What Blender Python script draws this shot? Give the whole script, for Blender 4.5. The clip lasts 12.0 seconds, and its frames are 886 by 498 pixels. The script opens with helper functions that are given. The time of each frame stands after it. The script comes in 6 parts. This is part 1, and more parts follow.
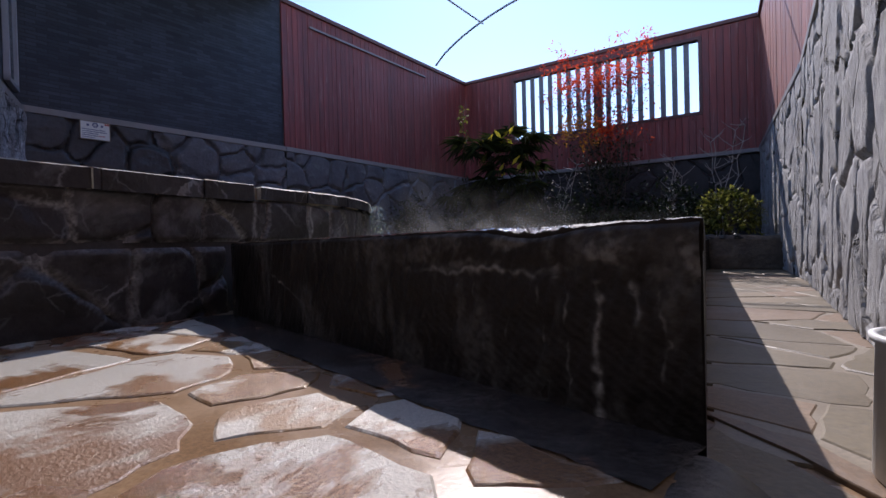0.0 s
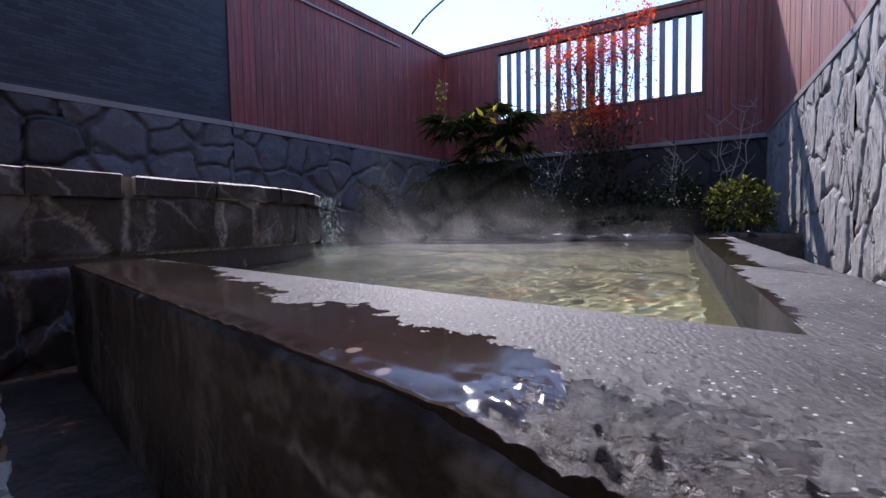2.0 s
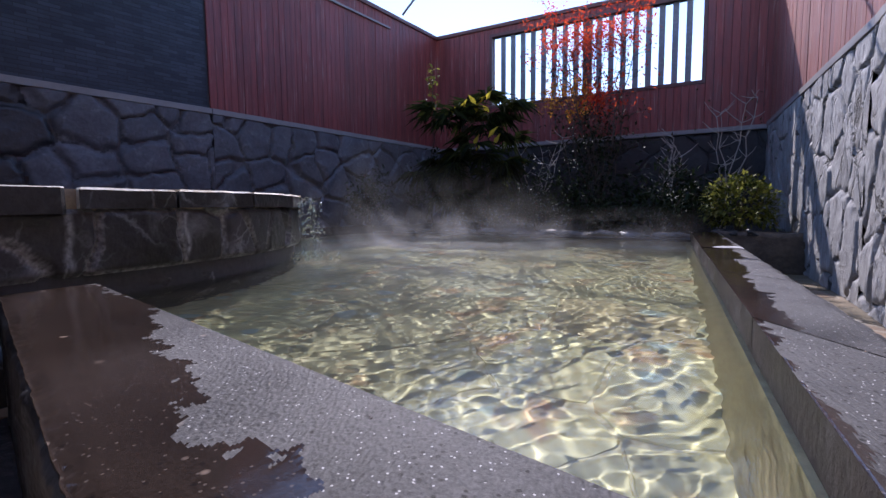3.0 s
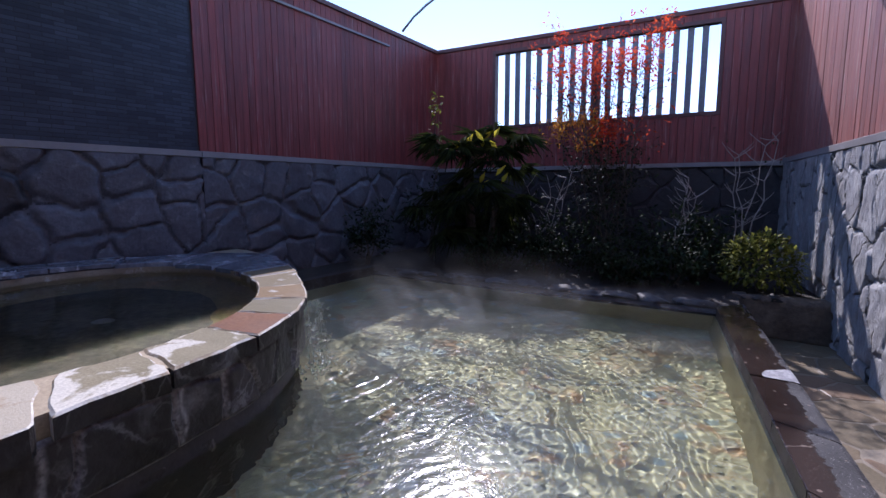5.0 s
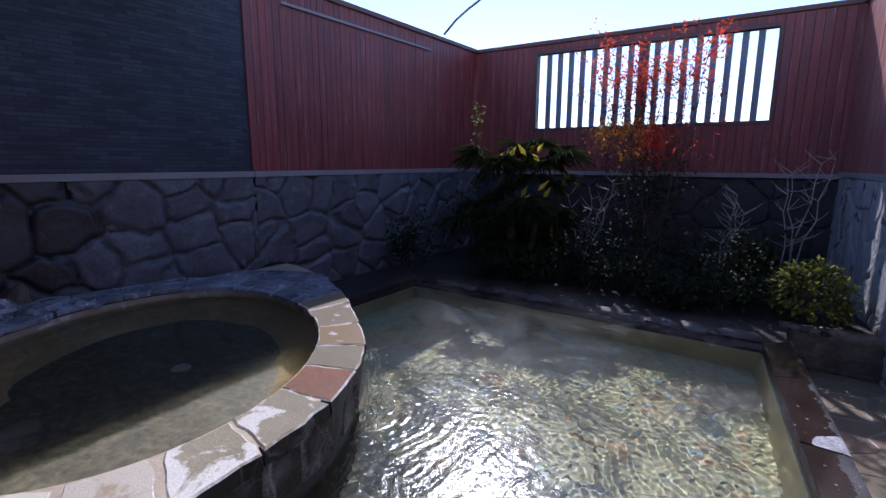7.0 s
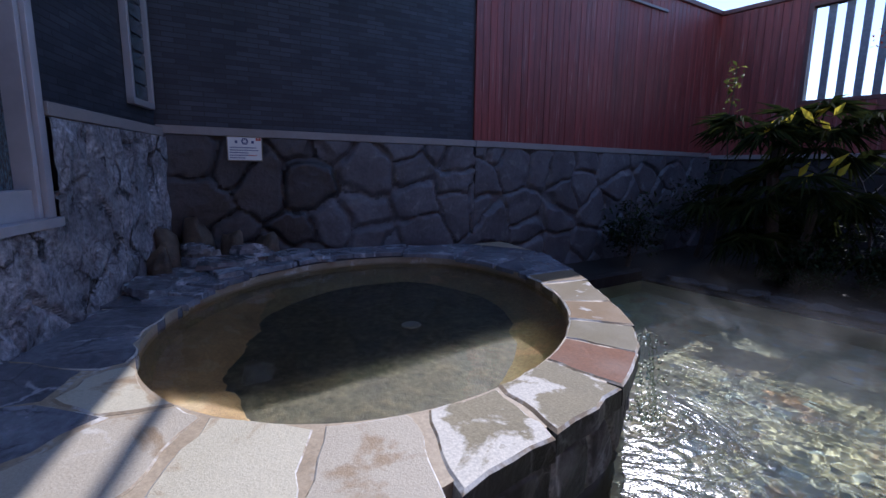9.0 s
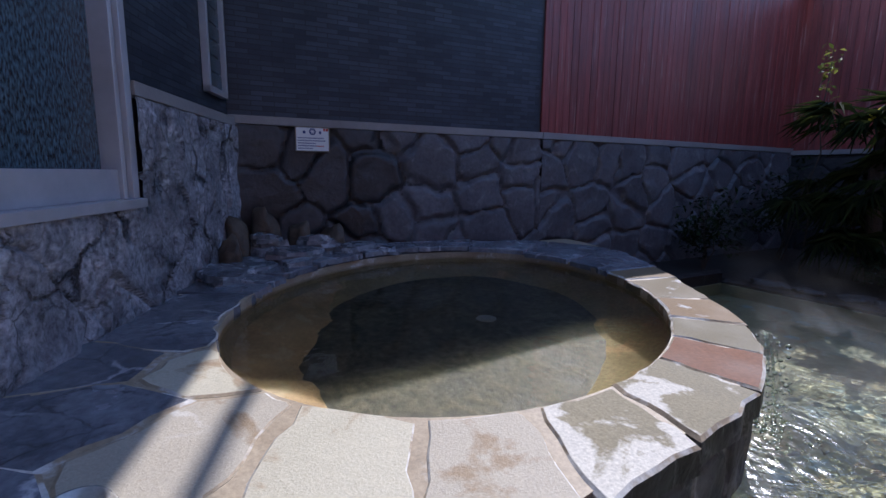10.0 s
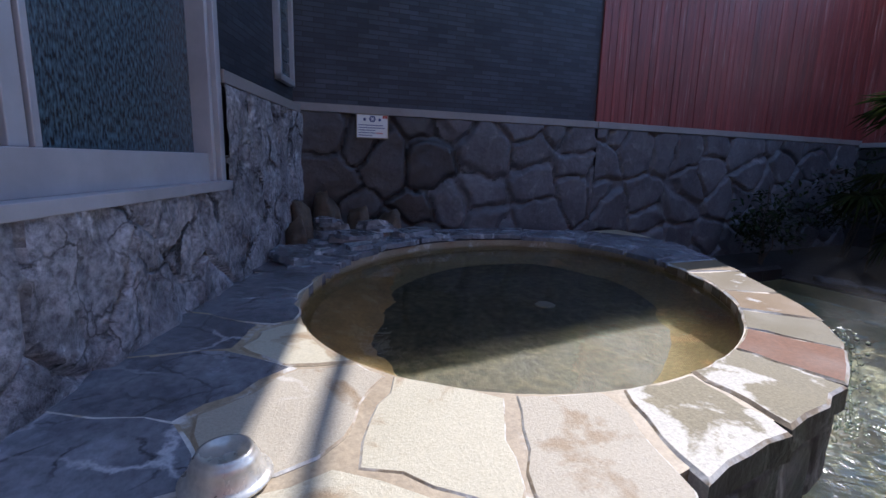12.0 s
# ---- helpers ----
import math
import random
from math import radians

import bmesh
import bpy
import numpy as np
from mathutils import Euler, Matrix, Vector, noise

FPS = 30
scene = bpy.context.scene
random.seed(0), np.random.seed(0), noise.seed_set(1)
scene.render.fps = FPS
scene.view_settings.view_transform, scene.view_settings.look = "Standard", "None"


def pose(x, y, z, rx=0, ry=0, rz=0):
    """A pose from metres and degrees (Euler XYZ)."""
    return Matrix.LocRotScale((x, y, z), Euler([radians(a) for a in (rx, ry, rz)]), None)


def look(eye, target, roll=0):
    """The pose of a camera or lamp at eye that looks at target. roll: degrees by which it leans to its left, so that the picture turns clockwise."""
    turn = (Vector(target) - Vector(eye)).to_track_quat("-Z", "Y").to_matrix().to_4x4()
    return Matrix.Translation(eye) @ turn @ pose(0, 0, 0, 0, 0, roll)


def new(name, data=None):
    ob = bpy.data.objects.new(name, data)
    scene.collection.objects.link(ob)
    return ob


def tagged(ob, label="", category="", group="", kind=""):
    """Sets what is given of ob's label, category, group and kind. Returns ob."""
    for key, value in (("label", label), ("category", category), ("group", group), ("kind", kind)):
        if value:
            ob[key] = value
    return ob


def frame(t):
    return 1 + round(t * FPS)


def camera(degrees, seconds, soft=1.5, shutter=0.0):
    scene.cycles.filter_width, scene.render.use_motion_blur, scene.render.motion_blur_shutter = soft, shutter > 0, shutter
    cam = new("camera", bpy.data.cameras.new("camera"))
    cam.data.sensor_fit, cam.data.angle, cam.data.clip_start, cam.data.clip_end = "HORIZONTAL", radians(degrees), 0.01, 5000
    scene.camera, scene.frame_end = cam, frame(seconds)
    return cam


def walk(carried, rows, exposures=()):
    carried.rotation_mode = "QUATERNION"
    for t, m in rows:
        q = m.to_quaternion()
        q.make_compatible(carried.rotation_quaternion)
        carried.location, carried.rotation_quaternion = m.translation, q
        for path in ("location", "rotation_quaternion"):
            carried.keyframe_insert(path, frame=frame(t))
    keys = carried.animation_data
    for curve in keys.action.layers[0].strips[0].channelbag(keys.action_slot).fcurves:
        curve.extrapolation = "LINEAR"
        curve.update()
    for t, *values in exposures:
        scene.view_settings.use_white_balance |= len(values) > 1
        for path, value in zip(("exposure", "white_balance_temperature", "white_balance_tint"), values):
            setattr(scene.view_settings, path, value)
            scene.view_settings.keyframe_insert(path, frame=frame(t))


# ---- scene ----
EXPOSURES = [(0.0, 0.82, 6300.0, 21.0), (2.5, 1.2, 6050.0, 24.0), (5.5, 0.93, 5700.0, 27.0), (9.0, 0.85, 5600.0, 22.0), (12.0, 1.25, 6000.0, 18.0)]
cam = camera(86.0, 12.0)
PATH = [
    (0.0, (0.457, -0.637, 0.356), (-0.723, 0.978, 0.335), -1.50),
    (0.5, (0.320, -0.419, 0.365), (-0.878, 1.183, 0.339), -1.39),
    (1.0, (0.235, -0.258, 0.402), (-0.952, 1.351, 0.357), -1.37),
    (1.5, (0.154, -0.102, 0.456), (-0.997, 1.532, 0.383), -1.31),
    (2.0, (0.072, 0.050, 0.496), (-1.042, 1.708, 0.395), -0.98),
    (2.5, (0.067, 0.135, 0.575), (-1.034, 1.798, 0.426), -0.82),
    (4.3, (-0.340, 0.421, 0.984), (-1.390, 2.109, 0.765), 0.22),
    (4.5, (-0.347, 0.422, 1.109), (-1.393, 2.110, 0.878), 0.07),
    (5.0, (-0.349, 0.427, 1.334), (-1.392, 2.115, 1.081), -0.11),
    (5.5, (-0.412, 0.456, 1.533), (-1.440, 2.150, 1.262), -0.09),
    (6.0, (-0.444, 0.436, 1.686), (-1.463, 2.134, 1.405), -0.17),
    (6.5, (-0.445, 0.347, 1.804), (-1.490, 2.023, 1.487), -0.21),
    (6.7, (-0.440, 0.317, 1.827), (-1.514, 1.969, 1.483), -0.17),
    (8.3, (-0.925, 0.349, 1.548), (-2.414, 1.641, 1.214), 1.17),
    (8.5, (-1.026, 0.362, 1.498), (-2.569, 1.587, 1.154), 0.53),
    (9.0, (-1.167, 0.337, 1.426), (-2.799, 1.445, 1.095), 0.73),
    (9.5, (-1.297, 0.309, 1.372), (-2.991, 1.323, 1.049), 0.83),
    (10.0, (-1.385, 0.254, 1.322), (-3.114, 1.208, 1.006), 0.68),
    (10.5, (-1.420, 0.206, 1.295), (-3.169, 1.123, 0.978), 0.68),
    (11.0, (-1.422, 0.168, 1.293), (-3.185, 1.052, 0.962), 0.86),
    (11.5, (-1.424, 0.126, 1.293), (-3.205, 0.968, 0.950), 1.07),
    (12.0, (-1.403, 0.090, 1.312), (-3.189, 0.914, 0.948), 1.47),
]
walk(cam, [(t, look(eye, target, roll)) for t, eye, target, roll in PATH], EXPOSURES)


# ---- sky and sun ----
SUN_TO = Vector((0.55, -0.95, -1.0)).normalized()
sun_elev = math.asin(-SUN_TO.z)
world = bpy.data.worlds.new("sky")
scene.world = world
world.use_nodes = True
wn = world.node_tree
sky = wn.nodes.new("ShaderNodeTexSky")
sky.sky_type = "NISHITA"
sky.sun_disc = False
sky.sun_elevation = sun_elev
sky.sun_rotation = math.atan2(-SUN_TO.x, -SUN_TO.y)
sky.air_density, sky.dust_density, sky.ozone_density = 1.0, 0.1, 3.0
wn.nodes["Background"].inputs["Strength"].default_value = 0.15
wn.links.new(sky.outputs[0], wn.nodes["Background"].inputs["Color"])
sun = new("sun", bpy.data.lights.new("sun", "SUN"))
sun.data.energy, sun.data.angle, sun.data.color = 3.1, radians(0.53), (1.0, 0.96, 0.90)
sun.matrix_world = look((0, 0, 12), Vector((0, 0, 12)) + SUN_TO)


# ---- materials ----
def mat(name):
    m = bpy.data.materials.new(name)
    m.use_nodes = True
    nt = m.node_tree
    return m, nt, nt.nodes["Principled BSDF"]


def node(nt, kind, **values):
    n = nt.nodes.new(kind)
    for k, v in values.items():
        n.inputs[k].default_value = v
    return n


def ramp(nt, fac, stops):
    r = nt.nodes.new("ShaderNodeValToRGB")
    while len(r.color_ramp.elements) < len(stops):
        r.color_ramp.elements.new(0.5)
    for e, (p, c) in zip(r.color_ramp.elements, stops):
        e.position = p
        e.color = (*c, 1) if len(c) == 3 else c
    nt.links.new(fac, r.inputs["Fac"])
    return r


def mixc(nt, fac, a, b, mode="MIX"):
    m = nt.nodes.new("ShaderNodeMix")
    m.data_type, m.blend_type = "RGBA", mode
    for sock, val in ((m.inputs[0], fac), (m.inputs[6], a), (m.inputs[7], b)):
        if isinstance(val, bpy.types.NodeSocket):
            nt.links.new(val, sock)
        elif isinstance(val, (int, float)):
            sock.default_value = val
        else:
            sock.default_value = (*val, 1)
    return m.outputs[2]


def surface(name, dark, light, accent=None, rough=(0.4, 0.7), grain=30.0, blotch=3.0, bump=0.3, depth=0.01,
            vary=0.0, random_tints=None, metal=0.0, stretch=(1, 1, 1), spec=0.5, patch=None, pebbles=None, veins=None, contrast=1.0, cracks=0.0, film=None):
    """A procedural surface: two-scale colour, uneven gloss and relief; pieces may differ by their random number."""
    m, nt, p = mat(name)
    co = nt.nodes.new("ShaderNodeTexCoord")
    mp = node(nt, "ShaderNodeMapping", Scale=stretch)
    info = nt.nodes.new("ShaderNodeObjectInfo")
    nt.links.new(co.outputs["Object"], mp.inputs["Vector"])
    off = nt.nodes.new("ShaderNodeVectorMath")
    off.operation = "MULTIPLY_ADD"
    nt.links.new(info.outputs["Random"], off.inputs[0])
    off.inputs[1].default_value = (17.0, 9.0, 5.0)
    nt.links.new(mp.outputs[0], off.inputs[2])
    big = node(nt, "ShaderNodeTexNoise", Scale=blotch, Detail=5.0, Roughness=0.6)
    fine = node(nt, "ShaderNodeTexNoise", Scale=grain, Detail=8.0, Roughness=0.65)
    for n in (big, fine):
        nt.links.new(off.outputs[0], n.inputs["Vector"])
    col = ramp(nt, big.outputs["Fac"], [(0.3, dark), (0.7, light)]).outputs[0]
    if random_tints:
        steps = [(i / len(random_tints), c) for i, c in enumerate(random_tints)]
        tint = ramp(nt, info.outputs["Random"], steps)
        tint.color_ramp.interpolation = "CONSTANT"
        col = mixc(nt, 0.7, col, tint.outputs[0])
    if accent:
        f = ramp(nt, fine.outputs["Fac"], [(0.52, (0, 0, 0)), (0.66, (1, 1, 1))])
        col = mixc(nt, f.outputs[0], col, accent)
    shade = ramp(nt, fine.outputs["Fac"], [(0.3, (1 - 0.28 * contrast,) * 3), (0.7, (1 + 0.18 * contrast,) * 3)])
    col = mixc(nt, 1.0, col, shade.outputs[0], "MULTIPLY")
    mask = None
    if patch:
        pale, size, lo, hi, patch_rough = patch
        pn = node(nt, "ShaderNodeTexNoise", Scale=size, Detail=9.0, Roughness=0.62, Distortion=0.4)
        nt.links.new(off.outputs[0], pn.inputs["Vector"])
        mask = ramp(nt, pn.outputs["Fac"], [(lo, (0, 0, 0)), (hi, (1, 1, 1))]).outputs[0]
        tone = mixc(nt, 1.0, pale, shade.outputs[0], "MULTIPLY")
        col = mixc(nt, mask, col, tone)
    for tone, size, amount in pebbles or ():
        vo = node(nt, "ShaderNodeTexVoronoi", Scale=size)
        nt.links.new(off.outputs[0], vo.inputs["Vector"])
        spot = ramp(nt, vo.outputs["Distance"], [(0.22, (1, 1, 1)), (0.30, (0, 0, 0))]).outputs[0]
        chosen = ramp(nt, vo.outputs["Color"], [(1 - amount - 0.02, (0, 0, 0)), (1 - amount, (1, 1, 1))]).outputs[0]
        col = mixc(nt, mixc(nt, 1.0, spot, chosen, "MULTIPLY"), col, tone)
    web = None
    for tone, size, width, amount in veins or ():
        wob = node(nt, "ShaderNodeTexNoise", Scale=size * 1.7, Detail=6.0, Roughness=0.65)
        nt.links.new(off.outputs[0], wob.inputs["Vector"])
        bent = nt.nodes.new("ShaderNodeVectorMath")
        bent.operation = "MULTIPLY_ADD"
        nt.links.new(wob.outputs["Color"], bent.inputs[0])
        bent.inputs[1].default_value = (0.45 / size,) * 3
        nt.links.new(off.outputs[0], bent.inputs[2])
        vo = node(nt, "ShaderNodeTexVoronoi", Scale=size)
        vo.feature = "DISTANCE_TO_EDGE"
        nt.links.new(bent.outputs[0], vo.inputs["Vector"])
        line = ramp(nt, vo.outputs["Distance"], [(0.0, (1, 1, 1)), (width, (0, 0, 0))]).outputs[0]
        gate = node(nt, "ShaderNodeTexNoise", Scale=size * 0.8, Detail=4.0)
        nt.links.new(bent.outputs[0], gate.inputs["Vector"])
        here = ramp(nt, gate.outputs["Fac"], [(0.62 - 0.3 * amount, (0, 0, 0)), (0.74 - 0.3 * amount, (1, 1, 1))]).outputs[0]
        web = mixc(nt, 1.0, line, here, "MULTIPLY")
        col = mixc(nt, web, col, tone)
    if vary:
        v = node(nt, "ShaderNodeMapRange")
        v.inputs["To Min"].default_value, v.inputs["To Max"].default_value = 1 - vary, 1 + vary
        nt.links.new(info.outputs["Random"], v.inputs["Value"])
        col = mixc(nt, 1.0, col, v.outputs[0], "MULTIPLY")
    nt.links.new(col, p.inputs["Base Color"])
    rr = node(nt, "ShaderNodeMapRange")
    rr.inputs["From Min"].default_value, rr.inputs["From Max"].default_value = 0.35, 0.65
    rr.inputs["To Min"].default_value, rr.inputs["To Max"].default_value = rough
    nt.links.new(big.outputs["Fac"], rr.inputs["Value"])
    if mask:
        mr = nt.nodes.new("ShaderNodeMix")
        nt.links.new(mask, mr.inputs[0])
        nt.links.new(rr.outputs[0], mr.inputs[2])
        mr.inputs[3].default_value = patch_rough
        nt.links.new(mr.outputs[0], p.inputs["Roughness"])
    else:
        nt.links.new(rr.outputs[0], p.inputs["Roughness"])
    p.inputs["Metallic"].default_value = metal
    p.inputs["Specular IOR Level"].default_value = spec
    if bump:
        s = mixc(nt, 0.5, big.outputs["Fac"], fine.outputs["Fac"])
        if cracks and web:
            s = mixc(nt, cracks, s, web, "SUBTRACT")
        b = node(nt, "ShaderNodeBump", Strength=bump, Distance=depth)
        nt.links.new(s, b.inputs["Height"])
        nt.links.new(b.outputs[0], p.inputs["Normal"])
        if film is not None and mask:
            # a film of water evens out the relief outside the rough patches
            st = node(nt, "ShaderNodeMapRange")
            st.inputs["To Min"].default_value, st.inputs["To Max"].default_value = film, bump
            nt.links.new(mask, st.inputs["Value"])
            nt.links.new(st.outputs[0], b.inputs["Strength"])
    return m


PAVING_TINTS = [(0.20, 0.095, 0.035), (0.23, 0.12, 0.048), (0.15, 0.07, 0.03), (0.24, 0.145, 0.065), (0.20, 0.10, 0.038), (0.16, 0.062, 0.028)]
# pale patches in the colour stand in for sun glints on wet stone
M_PAVE = surface("wet_flagstone", (0.12, 0.058, 0.022), (0.24, 0.13, 0.055), None, (0.14, 0.34), 130, 2.2, 0.9, 0.008, 0.15, PAVING_TINTS, patch=((0.45, 0.42, 0.36), 2.4, 0.475, 0.54, 0.28), spec=0.6)
M_PAVE_WET = surface("brown_flagstone", (0.095, 0.071, 0.040), (0.185, 0.14, 0.08), None, (0.45, 0.65), 70, 2.2, 0.5, 0.006, 0.15, [(0.155, 0.12, 0.066), (0.18, 0.13, 0.07), (0.125, 0.096, 0.054), (0.17, 0.105, 0.06)])
M_MORTAR = surface("wet_sand_mortar", (0.19, 0.115, 0.062), (0.27, 0.175, 0.10), None, (0.18, 0.4), 120, 4, 0.3, 0.004)
M_DECK = surface("pale_deck_stone", (0.40, 0.37, 0.28), (0.54, 0.505, 0.405), None, (0.5, 0.75), 150, 3.2, 0.8, 0.006, 0.10, [(0.51, 0.47, 0.345), (0.45, 0.385, 0.285), (0.53, 0.50, 0.39), (0.49, 0.44, 0.31)], patch=((0.33, 0.245, 0.15), 3.0, 0.57, 0.64, 0.6), veins=(((0.66, 0.63, 0.55), 2.4, 0.03, 0.35),), spec=0.25, contrast=0.6)
M_DECKMORTAR = surface("deck_mortar", (0.30, 0.23, 0.145), (0.43, 0.35, 0.235), None, (0.5, 0.75), 90, 4, 0.5, 0.004, patch=((0.58, 0.53, 0.44), 6.0, 0.58, 0.66, 0.6))
COPING_TINTS = [(0.18, 0.145, 0.08), (0.215, 0.135, 0.06), (0.165, 0.145, 0.085), (0.21, 0.15, 0.08)]
# the white patches on the coping stones are sun glare put into colour
M_COPING = surface("wet_coping_stone", (0.13, 0.10, 0.06), (0.23, 0.18, 0.11), None, (0.6, 0.8), 110, 3, 0.6, 0.006, 0.1, COPING_TINTS, patch=((0.52, 0.50, 0.45), 3.0, 0.61, 0.65, 0.8), spec=0.15)
M_GLARECOPING = surface("glare_patched_coping", (0.20, 0.17, 0.10), (0.30, 0.26, 0.17), None, (0.6, 0.8), 110, 3, 0.6, 0.006, 0.1, patch=((0.60, 0.56, 0.47), 1.8, 0.47, 0.50, 0.8), spec=0.15)
M_REDSTONE = surface("red_coping_stone", (0.15, 0.068, 0.036), (0.21, 0.10, 0.055), None, (0.6, 0.8), 70, 3, 0.6, 0.006, patch=((0.55, 0.50, 0.45), 2.6, 0.62, 0.66, 0.8), spec=0.15)
# pale veins are lime, and wet gloss highlights put into the colour
M_SLATE = surface("wet_blue_slate", (0.10, 0.105, 0.122), (0.29, 0.30, 0.32), None, (0.12, 0.32), 30, 3, 0.9, 0.012, 0.22, veins=(((0.05, 0.05, 0.055), 5.0, 0.03, 0.5), ((0.46, 0.46, 0.47), 2.6, 0.028, 0.55)), contrast=1.3)
M_ROCKWALL = surface("grey_cast_rock", (0.07, 0.066, 0.072), (0.16, 0.153, 0.163), None, (0.38, 0.62), 26, 2.4, 0.9, 0.02, 0.12, patch=((0.21, 0.205, 0.21), 7.0, 0.58, 0.68, 0.6), contrast=1.0)
M_WETROCK = surface("wet_dark_rock", (0.028, 0.024, 0.024), (0.07, 0.062, 0.062), None, (0.3, 0.55), 26, 2.4, 0.9, 0.02, 0.2)
# darker copy of the wall rock: the far wall's deep shade put into colour
M_SHADEDBASE = surface("shaded_wall_base", (0.02, 0.018, 0.018), (0.05, 0.045, 0.045), None, (0.5, 0.75), 20, 2.4, 0.8, 0.02, 0.12)
M_LIMEROCK = surface("lime_stained_rock", (0.12, 0.118, 0.128), (0.54, 0.535, 0.555), None, (0.26, 0.5), 36, 4.2, 1.0, 0.05, 0.10, patch=((0.60, 0.60, 0.62), 7.0, 0.57, 0.66, 0.6), veins=(((0.06, 0.055, 0.055), 6.5, 0.03, 0.5), ((0.045, 0.042, 0.040), 2.4, 0.03, 0.55)), cracks=0.9, contrast=2.8)
M_SPLIT = surface("split_rock_wall", (0.24, 0.232, 0.225), (0.40, 0.39, 0.375), None, (0.65, 0.9), 16, 2.6, 1.0, 0.035, 0.10, stretch=(1.4, 0.8, 1), veins=(((0.08, 0.075, 0.07), 2.2, 0.035, 0.5),), cracks=0.9)
M_JOINT = surface("dark_wall_joint", (0.03, 0.028, 0.03), (0.065, 0.06, 0.062), None, (0.7, 0.9), 40, 3, 0.6, 0.01)
M_BASALT = surface("dark_pool_stone", (0.010, 0.0075, 0.006), (0.030, 0.022, 0.018), None, (0.45, 0.7), 40, 2.0, 0.9, 0.012, patch=((0.06, 0.055, 0.05), 3.4, 0.56, 0.72, 0.7), stretch=(1.4, 1.4, 0.8), veins=(((0.11, 0.10, 0.095), 1.4, 0.012, 0.2),), spec=0.2)
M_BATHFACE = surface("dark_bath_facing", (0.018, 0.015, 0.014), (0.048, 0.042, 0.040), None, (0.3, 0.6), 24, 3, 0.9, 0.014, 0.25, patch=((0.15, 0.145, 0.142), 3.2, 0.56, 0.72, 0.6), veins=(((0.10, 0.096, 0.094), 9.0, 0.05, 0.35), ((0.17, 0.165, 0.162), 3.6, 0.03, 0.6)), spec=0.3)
M_APRON = surface("wet_dark_concrete", (0.03, 0.026, 0.024), (0.085, 0.072, 0.064), None, (0.08, 0.25), 60, 5, 0.9, 0.010, patch=((0.20, 0.10, 0.05), 3.0, 0.60, 0.68, 0.3))
M_GRIT = surface("gritty_grey_rim", (0.032, 0.030, 0.030), (0.105, 0.10, 0.098), None, (0.40, 0.6), 250, 3.4, 0.9, 0.003, 0.1, pebbles=(((0.45, 0.44, 0.43), 200.0, 0.24), ((0.012, 0.010, 0.009), 95.0, 0.4), ((0.22, 0.18, 0.15), 44.0, 0.10)), spec=0.12, contrast=2.4)
M_RIM = surface("wet_rim_stone", (0.017, 0.0118, 0.0094), (0.038, 0.0265, 0.0205), None, (0.05, 0.13), 200, 2.2, 0.12, 0.002, 0.12, pebbles=(((0.075, 0.058, 0.048), 150.0, 0.30), ((0.012, 0.009, 0.008), 90.0, 0.22), ((0.20, 0.15, 0.12), 34.0, 0.13)), veins=(((0.20, 0.16, 0.13), 1.3, 0.006, 0.15),), spec=0.3, contrast=1.6)
# pale patch at the near outer corner of one right rim slab
M_PALEPATCH = surface("pale_rim_patch", (0.20, 0.195, 0.20), (0.46, 0.45, 0.45), None, (0.5, 0.7), 120, 16, 0.8, 0.003, spec=0.2, contrast=2.0)
M_CHIP = surface("broken_rim", (0.016, 0.011, 0.009), (0.05, 0.035, 0.028), None, (0.14, 0.3), 90, 9, 1.0, 0.012, pebbles=(((0.14, 0.11, 0.09), 70.0, 0.3),), spec=0.4)
M_POOLFLOOR = surface("pool_floor_slab", (0.27, 0.235, 0.125), (0.52, 0.46, 0.27), None, (0.5, 0.7), 22, 7.0, 0.3, 0.004, 0.08, [(0.46, 0.42, 0.24), (0.48, 0.39, 0.22), (0.40, 0.40, 0.28), (0.48, 0.44, 0.25)], patch=((0.44, 0.26, 0.12), 3.4, 0.57, 0.66, 0.6), pebbles=(((0.38, 0.42, 0.35), 5.0, 0.35), ((0.46, 0.36, 0.19), 7.0, 0.2), ((0.35, 0.40, 0.33), 9.0, 0.25)))
M_POOLSIDE = surface("pool_side_render", (0.34, 0.30, 0.185), (0.50, 0.445, 0.29), None, (0.5, 0.7), 60, 3, 0.3, 0.004)
M_BATHIN = surface("bath_lining", (0.19, 0.15, 0.075), (0.30, 0.245, 0.13), None, (0.5, 0.7), 45, 4, 0.5, 0.006, patch=((0.36, 0.24, 0.125), 3.0, 0.60, 0.68, 0.6), contrast=1.3)
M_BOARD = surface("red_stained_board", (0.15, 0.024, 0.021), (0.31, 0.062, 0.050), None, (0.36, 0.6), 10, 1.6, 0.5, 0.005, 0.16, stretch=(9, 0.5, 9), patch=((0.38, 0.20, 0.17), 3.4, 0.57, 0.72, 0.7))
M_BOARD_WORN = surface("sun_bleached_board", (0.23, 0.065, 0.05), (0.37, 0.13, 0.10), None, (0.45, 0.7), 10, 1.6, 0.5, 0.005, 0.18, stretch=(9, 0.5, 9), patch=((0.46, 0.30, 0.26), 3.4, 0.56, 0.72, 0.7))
# floor darker than the lining: shade over the bath's middle put into colour
M_BATHFLOOR = surface("shaded_bath_floor", (0.046, 0.045, 0.032), (0.115, 0.107, 0.07), None, (0.5, 0.7), 22, 7, 0.8, 0.012, contrast=2.4)
M_TRIM = surface("weathered_trim", (0.22, 0.20, 0.19), (0.30, 0.275, 0.26), None, (0.4, 0.6), 30, 3, 0.1, 0.002, contrast=0.3)
